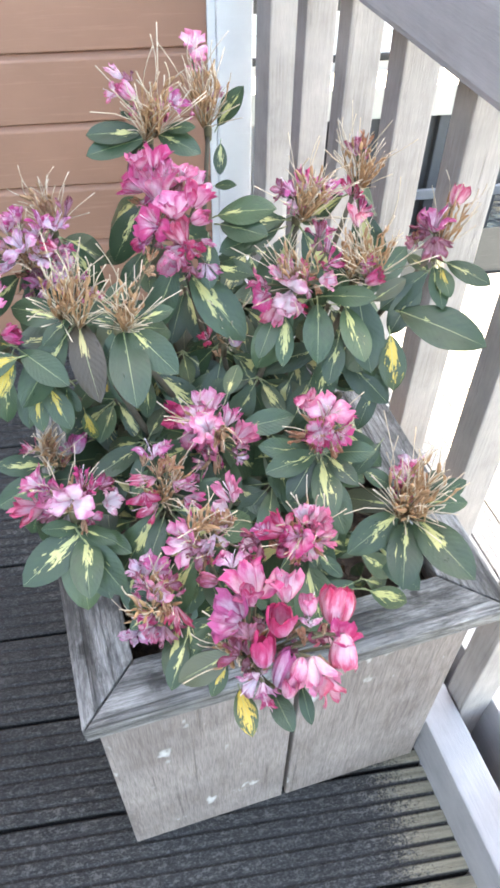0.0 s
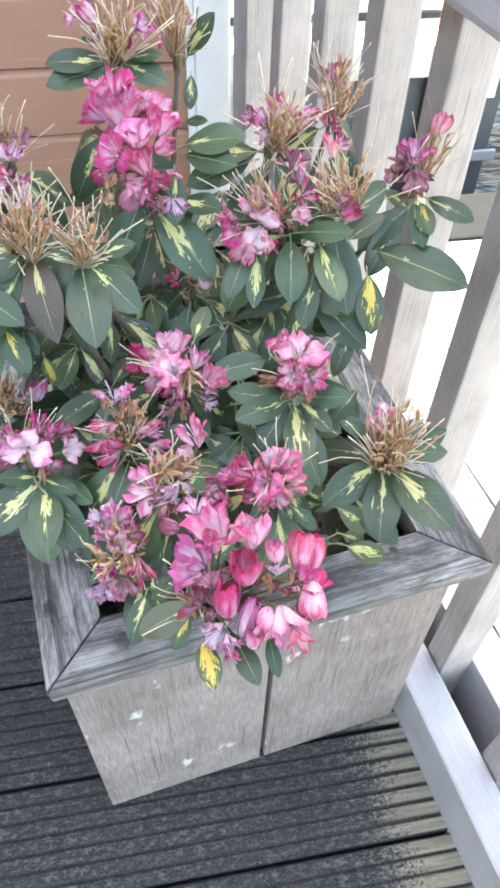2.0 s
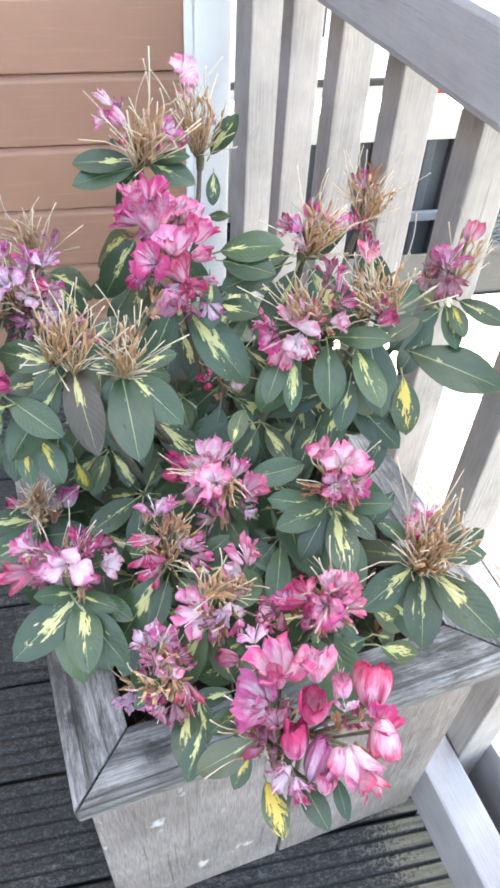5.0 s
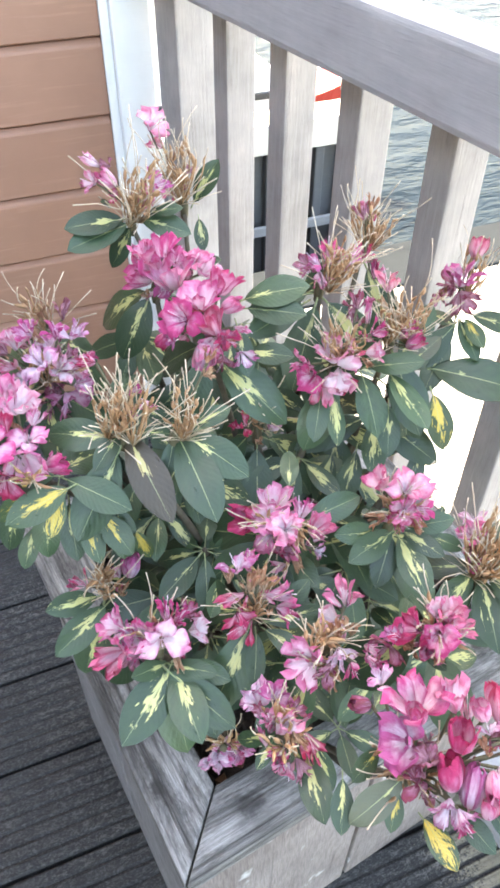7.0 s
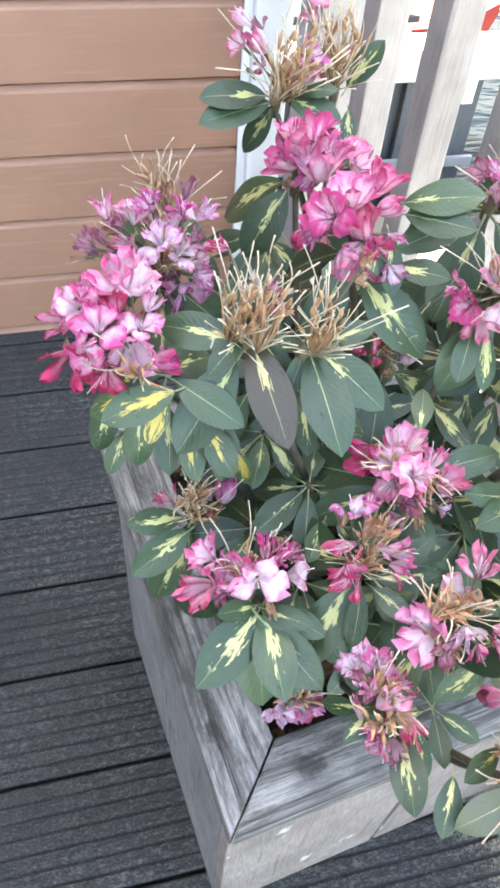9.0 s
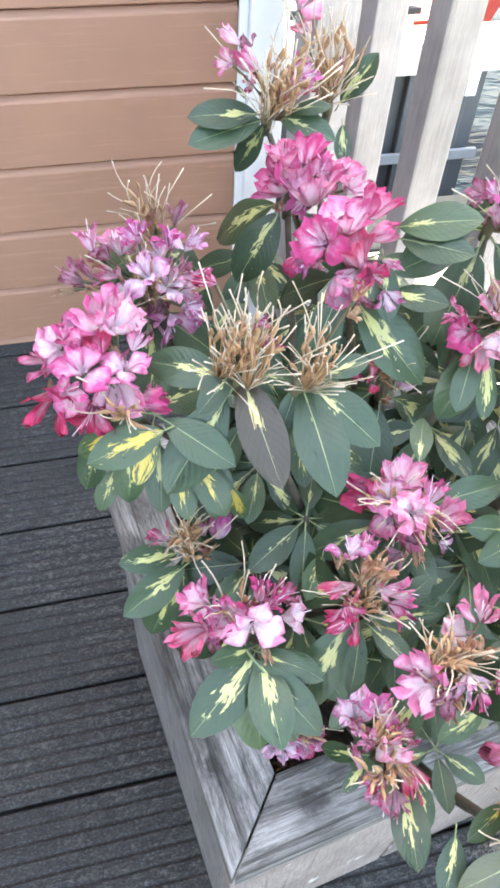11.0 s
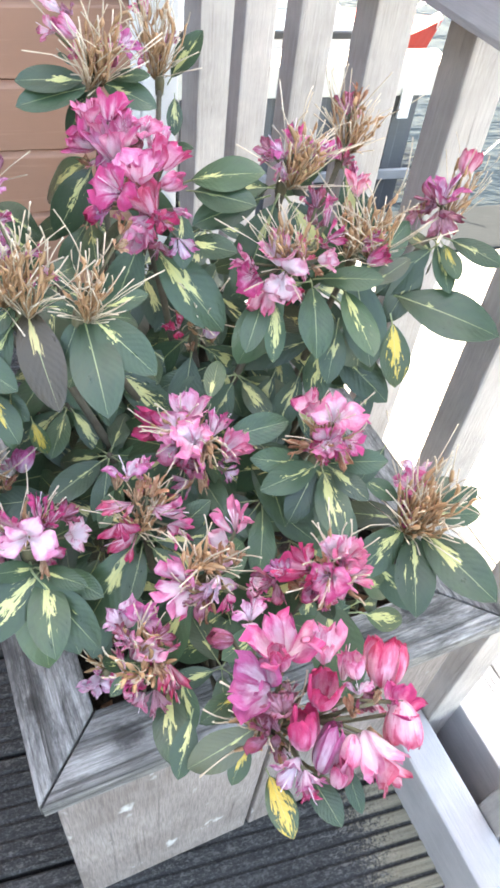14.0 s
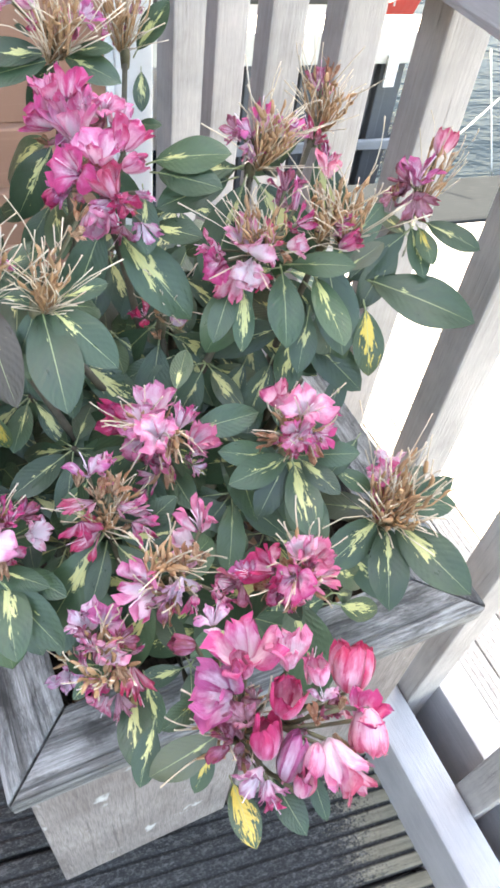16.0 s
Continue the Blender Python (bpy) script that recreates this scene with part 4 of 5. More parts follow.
t = truss((0.100, 0.835, 0.765), UP, [
    (0.097, 0.842, 0.816, 0.019, 'rag magenta', -0.10, -0.05, 0.81),
    (0.083, 0.842, 0.809, 0.022, 'rag pale', -0.33, 0.04, 0.75),
    (0.066, 0.854, 0.808, 0.018, 'wilt pale', -0.24, 0.53, 0.70),
    (0.120, 0.835, 0.813, 0.019, 'rag magenta', 0.14, -0.01, 0.84),
    (0.132, 0.834, 0.810, 0.018, 'rag orchid', 0.45, -0.21, 0.75),
    (0.100, 0.816, 0.801, 0.024, 'open orchid', -0.25, -0.42, 0.73),
    (0.115, 0.818, 0.791, 0.016, 'rag pale', 0.19, -0.44, 0.79),
    (0.124, 0.823, 0.798, 0.016, 'rag plum', 0.54, -0.29, 0.71),
    (0.113, 0.810, 0.760, 0.027, 'rag magenta', -0.20, -1.07, -0.03),
    (0.128, 0.813, 0.772, 0.019, 'rag orchid', 0.65, -0.68, 0.43),
    (0.137, 0.822, 0.792, 0.017, 'wilt pink', 0.75, -0.37, 0.52),
    (0.077, 0.832, 0.795, 0.016, 'wilt coral', -0.63, -0.10, 0.57),
], sprays=1, whorl=5, head=0.8)
t = truss((0.100, 0.839, 0.765), UP, [
    (0.050, 0.840, 0.788, 0.017, 'wilt plum', -0.76, -0.01, 0.42),
    (0.061, 0.839, 0.794, 0.016, 'wilt plum', -0.47, 0.20, 0.67),
    (0.084, 0.825, 0.781, 0.017, 'rag orchid', -0.66, -0.40, 0.48),
    (0.106, 0.824, 0.770, 0.018, 'rag plum', -0.53, -0.92, -0.08),
    (0.074, 0.844, 0.803, 0.016, 'rag plum', -0.48, 0.20, 0.67),
    (0.111, 0.843, 0.798, 0.016, 'rag orchid', -0.01, -0.16, 0.83),
    (0.127, 0.834, 0.771, 0.016, 'rag pale', 0.45, -0.91, 0.34),
    (0.065, 0.830, 0.783, 0.014, 'wilt tan', -0.77, -0.01, 0.43),
    (0.045, 0.837, 0.780, 0.014, 'wilt tan', -0.91, -0.07, 0.14),
], thin=4, whorl=0)
t = truss((0.118, 0.915, 0.755), UP, [
    (0.135, 0.906, 0.786, 0.020, 'wilt plum', 0.1, -0.3, 0.9),
    (0.117, 0.907, 0.784, 0.020, 'wilt tan', -0.1, -0.3, 0.9),
], sprays=1, whorl=4)
t = truss((0.078, 0.735, 0.758), (-0.3, -0.35, 0.8), [
    (0.039, 0.747, 0.810, 0.021, 'open pink', -0.37, -0.40, 0.67),
    (0.026, 0.744, 0.800, 0.018, 'bell rose', -0.66, -0.48, 0.33),
    (0.051, 0.730, 0.807, 0.024, 'open pink', -0.02, -0.37, 0.85),
    (0.048, 0.750, 0.815, 0.018, 'bell pink', -0.15, -0.01, 0.85),
    (0.067, 0.759, 0.820, 0.022, 'bell pink', -0.06, -0.12, 0.86),
    (0.077, 0.755, 0.816, 0.021, 'bell pale', 0.24, -0.21, 0.87),
    (0.060, 0.743, 0.810, 0.016, 'bell coral', -0.05, 0.09, 0.88),
    (0.045, 0.728, 0.789, 0.021, 'open pink', -0.13, -1.00, 0.25),
    (0.029, 0.729, 0.777, 0.027, 'bell coral', -0.40, -0.87, 0.16),
    (0.077, 0.736, 0.799, 0.020, 'open pink', 0.24, -0.39, 0.86),
    (0.069, 0.727, 0.787, 0.021, 'bell pink', -0.10, -1.05, 0.10),
    (0.091, 0.730, 0.772, 0.017, 'tulip pink', 0.83, -0.57, 0.29),
], thin=1, whorl=1)
add_leaf((0.095, 0.727, 0.758), (0.132, 0.689, 0.751), shape=4)
add_leaf((0.087, 0.731, 0.761), (0.045, 0.738, 0.766), gold=True, shape=1)
add_leaf((0.088, 0.726, 0.756), (0.073, 0.697, 0.734), gold=True)
add_leaf((0.101, 0.720, 0.725), (0.103, 0.688, 0.699), gold=True)
add_leaf((0.126, 0.718, 0.714), (0.121, 0.691, 0.691), gold=True)
add_leaf((0.111, 0.728, 0.720), (0.136, 0.704, 0.704), shape=4)
add_leaf((0.071, 0.740, 0.740), (0.036, 0.738, 0.724), gold=True)
add_leaf((0.056, 0.746, 0.731), (0.037, 0.726, 0.699))
add_leaf((0.093, 0.742, 0.717), (0.087, 0.710, 0.682))
add_leaf((0.138, 0.717, 0.689), (0.144, 0.702, 0.666), gold=True)
add_leaf((0.074, 0.745, 0.718), (0.065, 0.720, 0.682))
add_leaf((0.061, 0.748, 0.693), (0.045, 0.731, 0.665))
t = truss((0.348, 0.825, 0.805), UP, [
    (0.331, 0.823, 0.834, 0.016, 'rag plum', -0.88, -0.08, 0.44),
    (0.338, 0.816, 0.838, 0.019, 'rag orchid', -0.58, -0.05, 0.72),
    (0.349, 0.818, 0.846, 0.020, 'wilt pink', -0.07, 0.37, 0.82),
    (0.374, 0.822, 0.835, 0.021, 'rag orchid', 0.36, 0.03, 0.77),
    (0.342, 0.811, 0.825, 0.015, 'wilt pink', -0.22, -1.02, -0.37),
], sprays=2, whorl=4, head=0.95)
add_leaf((0.336, 0.826, 0.803), (0.282, 0.822, 0.808))
add_leaf((0.331, 0.823, 0.796), (0.274, 0.809, 0.787))
t = truss((0.415, 0.870, 0.805), UP, [
    (0.411, 0.868, 0.849, 0.017, 'wilt plum', -0.07, 0.18, 0.82),
    (0.402, 0.852, 0.817, 0.016, 'wilt coral', -0.50, 0.18, 0.76),
    (0.418, 0.849, 0.798, 0.019, 'wilt pink', -0.07, 0.20, 0.86),
    (0.421, 0.871, 0.852, 0.015, 'wilt tan', 0.21, 0.09, 0.79),
], sprays=2, whorl=3, head=0.9)
t = truss((0.339, 0.759, 0.774), UP, [
    (0.324, 0.750, 0.797, 0.022, 'bell pale', -0.33, 0.13, 0.87),
    (0.306, 0.753, 0.776, 0.023, 'open pink', -0.76, -0.41, 0.53),
    (0.323, 0.736, 0.784, 0.027, 'open pale', -0.49, -0.92, 0.21),
    (0.318, 0.742, 0.764, 0.021, 'bell coral', -0.33, -1.00, -0.14),
    (0.302, 0.762, 0.783, 0.018, 'rag rose', -0.79, 0.03, 0.59),
    (0.359, 0.741, 0.794, 0.015, 'bell pale', 0.71, -0.42, 0.41),
    (0.357, 0.776, 0.821, 0.018, 'rag plum', -0.05, 0.20, 0.87),
    (0.364, 0.766, 0.816, 0.020, 'wilt pink', 0.09, 0.17, 0.87),
    (0.368, 0.753, 0.805, 0.015, 'wilt pink', 0.63, -0.21, 0.59),
    (0.340, 0.745, 0.800, 0.017, 'wilt coral', -0.13, -0.15, 0.89),
    (0.349, 0.737, 0.787, 0.014, 'wilt tan', 0.13, -1.01, -0.09),
], sprays=2, whorl=2, head=0.9)
add_leaf((0.354, 0.748, 0.764), (0.346, 0.695, 0.747))
add_leaf((0.377, 0.740, 0.764), (0.382, 0.681, 0.754))
add_leaf((0.361, 0.750, 0.770), (0.397, 0.724, 0.786))
add_leaf((0.347, 0.751, 0.767), (0.308, 0.754, 0.759))
add_leaf((0.370, 0.725, 0.743), (0.355, 0.692, 0.717))
add_leaf((0.316, 0.749, 0.754), (0.296, 0.717, 0.735))
add_leaf((0.325, 0.746, 0.753), (0.319, 0.709, 0.732))
t = truss((0.394, 0.772, 0.772), UP, [
    (0.404, 0.749, 0.786, 0.018, 'tulip rose', 0.61, -0.20, 0.60),
    (0.397, 0.753, 0.801, 0.015, 'wilt pink', 0.66, -0.31, 0.50),
    (0.395, 0.791, 0.824, 0.020, 'wilt coral', -0.01, 0.38, 0.84),
    (0.378, 0.761, 0.796, 0.016, 'wilt tan', -0.51, 0.03, 0.82),
], sprays=3, whorl=3, head=1.0)
add_leaf((0.399, 0.761, 0.759), (0.442, 0.782, 0.795))
add_leaf((0.421, 0.732, 0.734), (0.422, 0.696, 0.697), gold=True)
add_leaf((0.408, 0.755, 0.756), (0.437, 0.758, 0.776))
add_leaf((0.398, 0.749, 0.743), (0.398, 0.719, 0.679))
add_leaf((0.383, 0.753, 0.742), (0.422, 0.722, 0.709))
t = truss((0.472, 0.786, 0.785), (0.15, -0.1, 1), [
    (0.487, 0.796, 0.833, 0.018, 'tulip coral', 0.37, 0.24, 0.75),
    (0.463, 0.777, 0.819, 0.026, 'rag orchid', 0.05, -0.25, 0.78),
    (0.464, 0.773, 0.798, 0.024, 'rag plum', -0.35, -1.01, -0.21),
    (0.453, 0.782, 0.810, 0.019, 'rag plum', -1.03, -0.13, 0.34),
], sprays=1, whorl=1, head=0.9)
add_leaf((0.481, 0.776, 0.777), (0.510, 0.740, 0.777))
add_leaf((0.470, 0.778, 0.772), (0.472, 0.742, 0.752))
add_leaf((0.475, 0.776, 0.773), (0.476, 0.744, 0.766), gold=True)
add_leaf((0.465, 0.777, 0.768), (0.422, 0.770, 0.734))
add_leaf((0.439, 0.764, 0.735), (0.499, 0.701, 0.743), shape=4)
add_leaf((0.459, 0.776, 0.762), (0.430, 0.753, 0.716))
add_leaf((0.466, 0.776, 0.767), (0.451, 0.802, 0.776))
t = truss((0.335, 0.648, 0.684), UP, [
    (0.330, 0.668, 0.724, 0.021, 'bell rose', -0.34, 0.47, 0.84),
    (0.340, 0.642, 0.732, 0.029, 'open pale', -0.25, -0.36, 0.92),
    (0.334, 0.631, 0.721, 0.017, 'rag pale', -0.54, -0.74, 0.43),
    (0.351, 0.634, 0.715, 0.017, 'rag pink', 0.16, -0.83, 0.35),
    (0.318, 0.645, 0.706, 0.018, 'wilt tan', -1.02, -0.04, 0.14),
    (0.356, 0.645, 0.725, 0.019, 'wilt pink', 0.69, -0.25, 0.58),
    (0.330, 0.632, 0.708, 0.015, 'wilt tan', -0.63, -0.76, -0.16),
    (0.345, 0.627, 0.707, 0.015, 'wilt tan', -0.08, -0.92, -0.23),
], thin=4, whorl=3)
add_leaf((0.337, 0.644, 0.681), (0.290, 0.628, 0.684))
add_leaf((0.340, 0.639, 0.678), (0.337, 0.583, 0.672))
add_leaf((0.334, 0.642, 0.679), (0.307, 0.609, 0.665))
add_leaf((0.350, 0.642, 0.683), (0.380, 0.625, 0.699))
add_leaf((0.345, 0.641, 0.681), (0.364, 0.607, 0.680))
add_leaf((0.327, 0.647, 0.681), (0.287, 0.649, 0.694))
t = truss((0.244, 0.672, 0.685), UP, [
    (0.223, 0.684, 0.707, 0.028, 'bell rose', -0.77, -0.07, 0.61),
    (0.235, 0.671, 0.712, 0.023, 'open pink', -0.35, -0.26, 0.90),
    (0.246, 0.683, 0.717, 0.021, 'bell pink', 0.10, 0.16, 0.99),
    (0.244, 0.654, 0.715, 0.025, 'open pale', -0.12, -0.45, 0.90),
    (0.232, 0.660, 0.704, 0.020, 'open pale', -0.60, -0.62, 0.44),
    (0.243, 0.650, 0.700, 0.020, 'bell pale', -0.24, -0.92, 0.04),
    (0.254, 0.654, 0.707, 0.026, 'wilt tan', -0.15, -0.93, -0.24),
    (0.274, 0.657, 0.700, 0.020, 'bell pale', 0.47, -0.36, 0.81),
    (0.261, 0.668, 0.714, 0.018, 'wilt pink', 0.25, 0.21, 0.96),
    (0.269, 0.671, 0.712, 0.014, 'wilt pink', 0.56, 0.22, 0.80),
    (0.248, 0.643, 0.686, 0.018, 'wilt tan', -0.22, -0.85, -0.40),
    (0.234, 0.646, 0.678, 0.014, 'wilt pink', -0.93, -0.29, 0.03),
    (0.270, 0.646, 0.683, 0.011, 'rag orchid', 0.62, -0.74, 0.09),
], thin=4, whorl=5)
add_leaf((0.272, 0.675, 0.690), (0.322, 0.675, 0.700))
add_leaf((0.265, 0.697, 0.711), (0.280, 0.730, 0.720))
t = truss((0.203, 0.620, 0.672), UP, [
    (0.195, 0.638, 0.714, 0.021, 'rag orchid', 0.00, 0.05, 1.04),
    (0.206, 0.638, 0.715, 0.015, 'rag pink', 0.31, 0.04, 1.01),
    (0.208, 0.623, 0.712, 0.017, 'wilt tan', 0.18, 0.10, 1.04),
    (0.186, 0.618, 0.702, 0.021, 'wilt coral', -0.76, -0.31, 0.45),
    (0.187, 0.607, 0.681, 0.019, 'wilt coral', -0.81, -0.41, 0.14),
    (0.221, 0.613, 0.697, 0.019, 'wilt pink', 0.70, -0.32, 0.71),
    (0.224, 0.607, 0.681, 0.017, 'wilt pink', 0.57, -0.75, 0.26),
    (0.197, 0.621, 0.711, 0.017, 'wilt tan', -0.17, -0.02, 1.02),
], sprays=1, thin=2, whorl=4, head=0.62, sag=-0.06)
add_leaf((0.199, 0.608, 0.663), (0.185, 0.570, 0.661))
add_leaf((0.207, 0.608, 0.663), (0.226, 0.580, 0.661))
add_leaf((0.210, 0.612, 0.666), (0.252, 0.603, 0.673))
add_leaf((0.220, 0.613, 0.667), (0.247, 0.619, 0.692))
t = truss((0.125, 0.620, 0.665), UP, [
    (0.100, 0.632, 0.697, 0.020, 'rag pink', -0.46, -0.09, 0.79),
    (0.092, 0.618, 0.681, 0.022, 'bell coral', -0.65, -0.34, 0.40),
    (0.127, 0.607, 0.697, 0.026, 'open pink', -0.09, -0.79, 0.44),
    (0.113, 0.616, 0.695, 0.018, 'bell pink', -0.35, -0.21, 0.84),
    (0.136, 0.629, 0.701, 0.018, 'wilt pink', -0.01, 0.53, 0.88),
    (0.144, 0.623, 0.694, 0.020, 'rag pink', 0.50, 0.01, 0.98),
    (0.153, 0.629, 0.689, 0.015, 'rag plum', 0.65, 0.06, 0.87),
    (0.156, 0.619, 0.679, 0.018, 'rag pale', 0.79, -0.41, 0.62),
    (0.108, 0.622, 0.697, 0.014, 'rag orchid', -0.47, -0.21, 0.75),
    (0.134, 0.601, 0.673, 0.013, 'wilt tan', -0.05, -0.89, -0.20),
], thin=3, whorl=3, sag=-0.06)
add_leaf((0.131, 0.610, 0.656), (0.085, 0.566, 0.654))
add_leaf((0.133, 0.607, 0.654), (0.133, 0.551, 0.653))
add_leaf((0.137, 0.607, 0.654), (0.147, 0.557, 0.631))
add_leaf((0.142, 0.610, 0.655), (0.169, 0.584, 0.652))
add_leaf((0.128, 0.612, 0.658), (0.102, 0.601, 0.675))
add_leaf((0.128, 0.605, 0.658), (0.161, 0.555, 0.634))
add_leaf((0.131, 0.609, 0.660), (0.155, 0.585, 0.672))
t = truss((0.105, 0.702, 0.645), UP, [
    (0.128, 0.705, 0.662, 0.019, 'tulip orchid', 0.29, 0.31, 0.95),
    (0.085, 0.704, 0.665, 0.014, 'wilt coral', -0.52, 0.17, 0.75),
    (0.103, 0.691, 0.672, 0.014, 'wilt tan', 0.03, 0.13, 1.01),
    (0.116, 0.686, 0.661, 0.014, 'wilt tan', 0.52, -0.02, 0.96),
], thin=4, whorl=2, sag=-0.06)
add_leaf((0.095, 0.700, 0.643), (0.054, 0.691, 0.658))
add_leaf((0.099, 0.692, 0.638), (0.052, 0.663, 0.635))
t = truss((0.419, 0.611, 0.611), (0.1, -0.1, 1), [
    (0.417, 0.635, 0.648, 0.020, 'rag pink', -0.76, 0.09, 0.83),
    (0.420, 0.628, 0.633, 0.016, 'bell pale', -0.89, -0.46, 0.43),
    (0.430, 0.652, 0.648, 0.019, 'rag orchid', -0.42, 0.18, 0.98),
    (0.432, 0.627, 0.642, 0.016, 'wilt tan', -0.22, 0.04, 1.04),
], sprays=3, whorl=1, head=1.2)
add_leaf((0.420, 0.612, 0.612), (0.401, 0.549, 0.604))
add_leaf((0.427, 0.612, 0.615), (0.456, 0.539, 0.620))
add_leaf((0.415, 0.619, 0.615), (0.363, 0.589, 0.603))
add_leaf((0.417, 0.624, 0.619), (0.362, 0.645, 0.616))
add_leaf((0.434, 0.618, 0.622), (0.476, 0.623, 0.645))
add_leaf((0.432, 0.625, 0.626), (0.467, 0.648, 0.633))
add_leaf((0.431, 0.621, 0.623), (0.474, 0.607, 0.633))
t = truss((0.245, 0.468, 0.672), (-0.02, -0.35, 1), [
    (0.254, 0.490, 0.736, 0.025, 'bell pink', -0.28, 0.32, 1.05),
    (0.250, 0.481, 0.734, 0.015, 'tulip rose', -0.13, 0.40, 1.05),
    (0.276, 0.480, 0.739, 0.021, 'bell pale', 0.08, 0.22, 1.10),
    (0.268, 0.460, 0.734, 0.023, 'tulip rose', -0.10, 0.31, 1.11),
    (0.308, 0.470, 0.728, 0.027, 'tulip coral', 0.19, 0.59, 0.85),
    (0.287, 0.468, 0.735, 0.014, 'tulip rose', -0.30, 0.53, 0.92),
    (0.287, 0.458, 0.731, 0.011, 'rag orchid', -0.02, 0.41, 1.06),
    (0.236, 0.473, 0.726, 0.021, 'bell orchid', -0.78, -0.01, 0.71),
    (0.245, 0.459, 0.725, 0.014, 'rag plum', -0.41, 0.40, 0.98),
    (0.236, 0.454, 0.714, 0.015, 'rag plum', -0.56, 0.14, 0.97),
    (0.255, 0.448, 0.721, 0.022, 'tulip rose', -0.02, 0.59, 0.92),
    (0.267, 0.438, 0.712, 0.024, 'long orchid', 0.42, 0.43, 0.91),
], thin=2, whorl=0, sag=-0.075)
t = truss((0.245, 0.472, 0.672), (-0.02, -0.35, 1), [
    (0.267, 0.424, 0.713, 0.013, 'tulip rose', 0.20, 0.51, 0.98),
    (0.245, 0.432, 0.710, 0.019, 'rag orchid', -0.61, -0.58, 0.05),
    (0.251, 0.426, 0.709, 0.013, 'rag orchid', -0.16, -0.76, -0.15),
    (0.286, 0.428, 0.718, 0.023, 'bell pink', -0.03, -0.76, 0.07),
    (0.275, 0.432, 0.719, 0.015, 'tulip rose', -0.40, -0.71, -0.33),
    (0.305, 0.436, 0.724, 0.023, 'tulip coral', -0.01, -0.75, -0.57),
    (0.306, 0.446, 0.728, 0.016, 'bell pink', 0.28, 0.17, 1.05),
    (0.294, 0.419, 0.715, 0.016, 'bell coral', 0.26, -0.75, -0.16),
    (0.243, 0.511, 0.731, 0.015, 'rag orchid', -0.12, 0.37, 1.04),
    (0.225, 0.504, 0.724, 0.014, 'tulip plum', -0.97, 0.06, 0.24),
    (0.295, 0.452, 0.730, 0.010, 'wilt tan', 0.12, 0.38, 1.06),
    (0.281, 0.448, 0.727, 0.011, 'wilt tan', -0.09, 0.16, 1.15),
], thin=3, whorl=0, sag=-0.075)
add_leaf((0.236, 0.463, 0.694), (0.197, 0.452, 0.681))
add_leaf((0.238, 0.439, 0.688), (0.241, 0.408, 0.692), gold=True, shape=1)
add_leaf((0.259, 0.436, 0.687), (0.267, 0.407, 0.690), shape=1)
add_leaf((0.279, 0.434, 0.690), (0.280, 0.410, 0.688))
add_leaf((0.205, 0.480, 0.683), (0.192, 0.453, 0.671))
add_leaf((0.234, 0.487, 0.688), (0.210, 0.473, 0.690), gold=True)
add_leaf((0.232, 0.460, 0.687), (0.219, 0.441, 0.679), gold=True)
t = truss((0.300, 0.540, 0.705), UP, [
    (0.279, 0.534, 0.734, 0.019, 'bell rose', -0.74, 0.04, 0.80),
    (0.291, 0.523, 0.734, 0.021, 'open pink', -0.67, -0.48, 0.60),
    (0.300, 0.536, 0.739, 0.014, 'bell pale', -0.18, -0.02, 1.08),
    (0.309, 0.533, 0.736, 0.016, 'bell pale', 0.17, -0.15, 1.01),
    (0.311, 0.524, 0.729, 0.017, 'bell pale', 0.35, -0.39, 0.79),
    (0.301, 0.528, 0.736, 0.015, 'bell pale', 0.03, -0.24, 1.01),
    (0.285, 0.519, 0.728, 0.016, 'tulip rose', -0.76, -0.56, 0.19),
    (0.270, 0.536, 0.727, 0.013, 'rag orchid', -0.72, 0.04, 0.80),
    (0.261, 0.536, 0.714, 0.019, 'rag plum', -0.84, -0.39, 0.35),
    (0.290, 0.515, 0.724, 0.011, 'wilt tan', -0.47, -0.77, 0.03),
], thin=3, whorl=3, sag=-0.075)
add_leaf((0.301, 0.531, 0.699), (0.308, 0.520, 0.694))
add_leaf((0.294, 0.536, 0.701), (0.297, 0.511, 0.704))
t = truss((0.228, 0.560, 0.685), UP, [
    (0.251, 0.576, 0.728, 0.024, 'wilt pale', -0.08, 0.09, 1.07),
    (0.213, 0.550, 0.701, 0.024, 'rag pink', -0.79, -0.30, 0.44),
    (0.222, 0.542, 0.702, 0.017, 'rag plum', -0.87, -0.33, 0.21),
    (0.233, 0.544, 0.710, 0.016, 'rag orchid', -0.40, -0.79, 0.03),
    (0.238, 0.558, 0.718, 0.012, 'wilt tan', 0.02, 0.18, 1.08),
    (0.249, 0.556, 0.717, 0.013, 'wilt tan', 0.08, 0.01, 1.09),
    (0.258, 0.537, 0.698, 0.016, 'rag pink', 0.22, -0.85, 0.08),
    (0.240, 0.535, 0.702, 0.011, 'wilt pink', -0.15, -0.85, -0.19),
], thin=5, whorl=2, sag=-0.075)
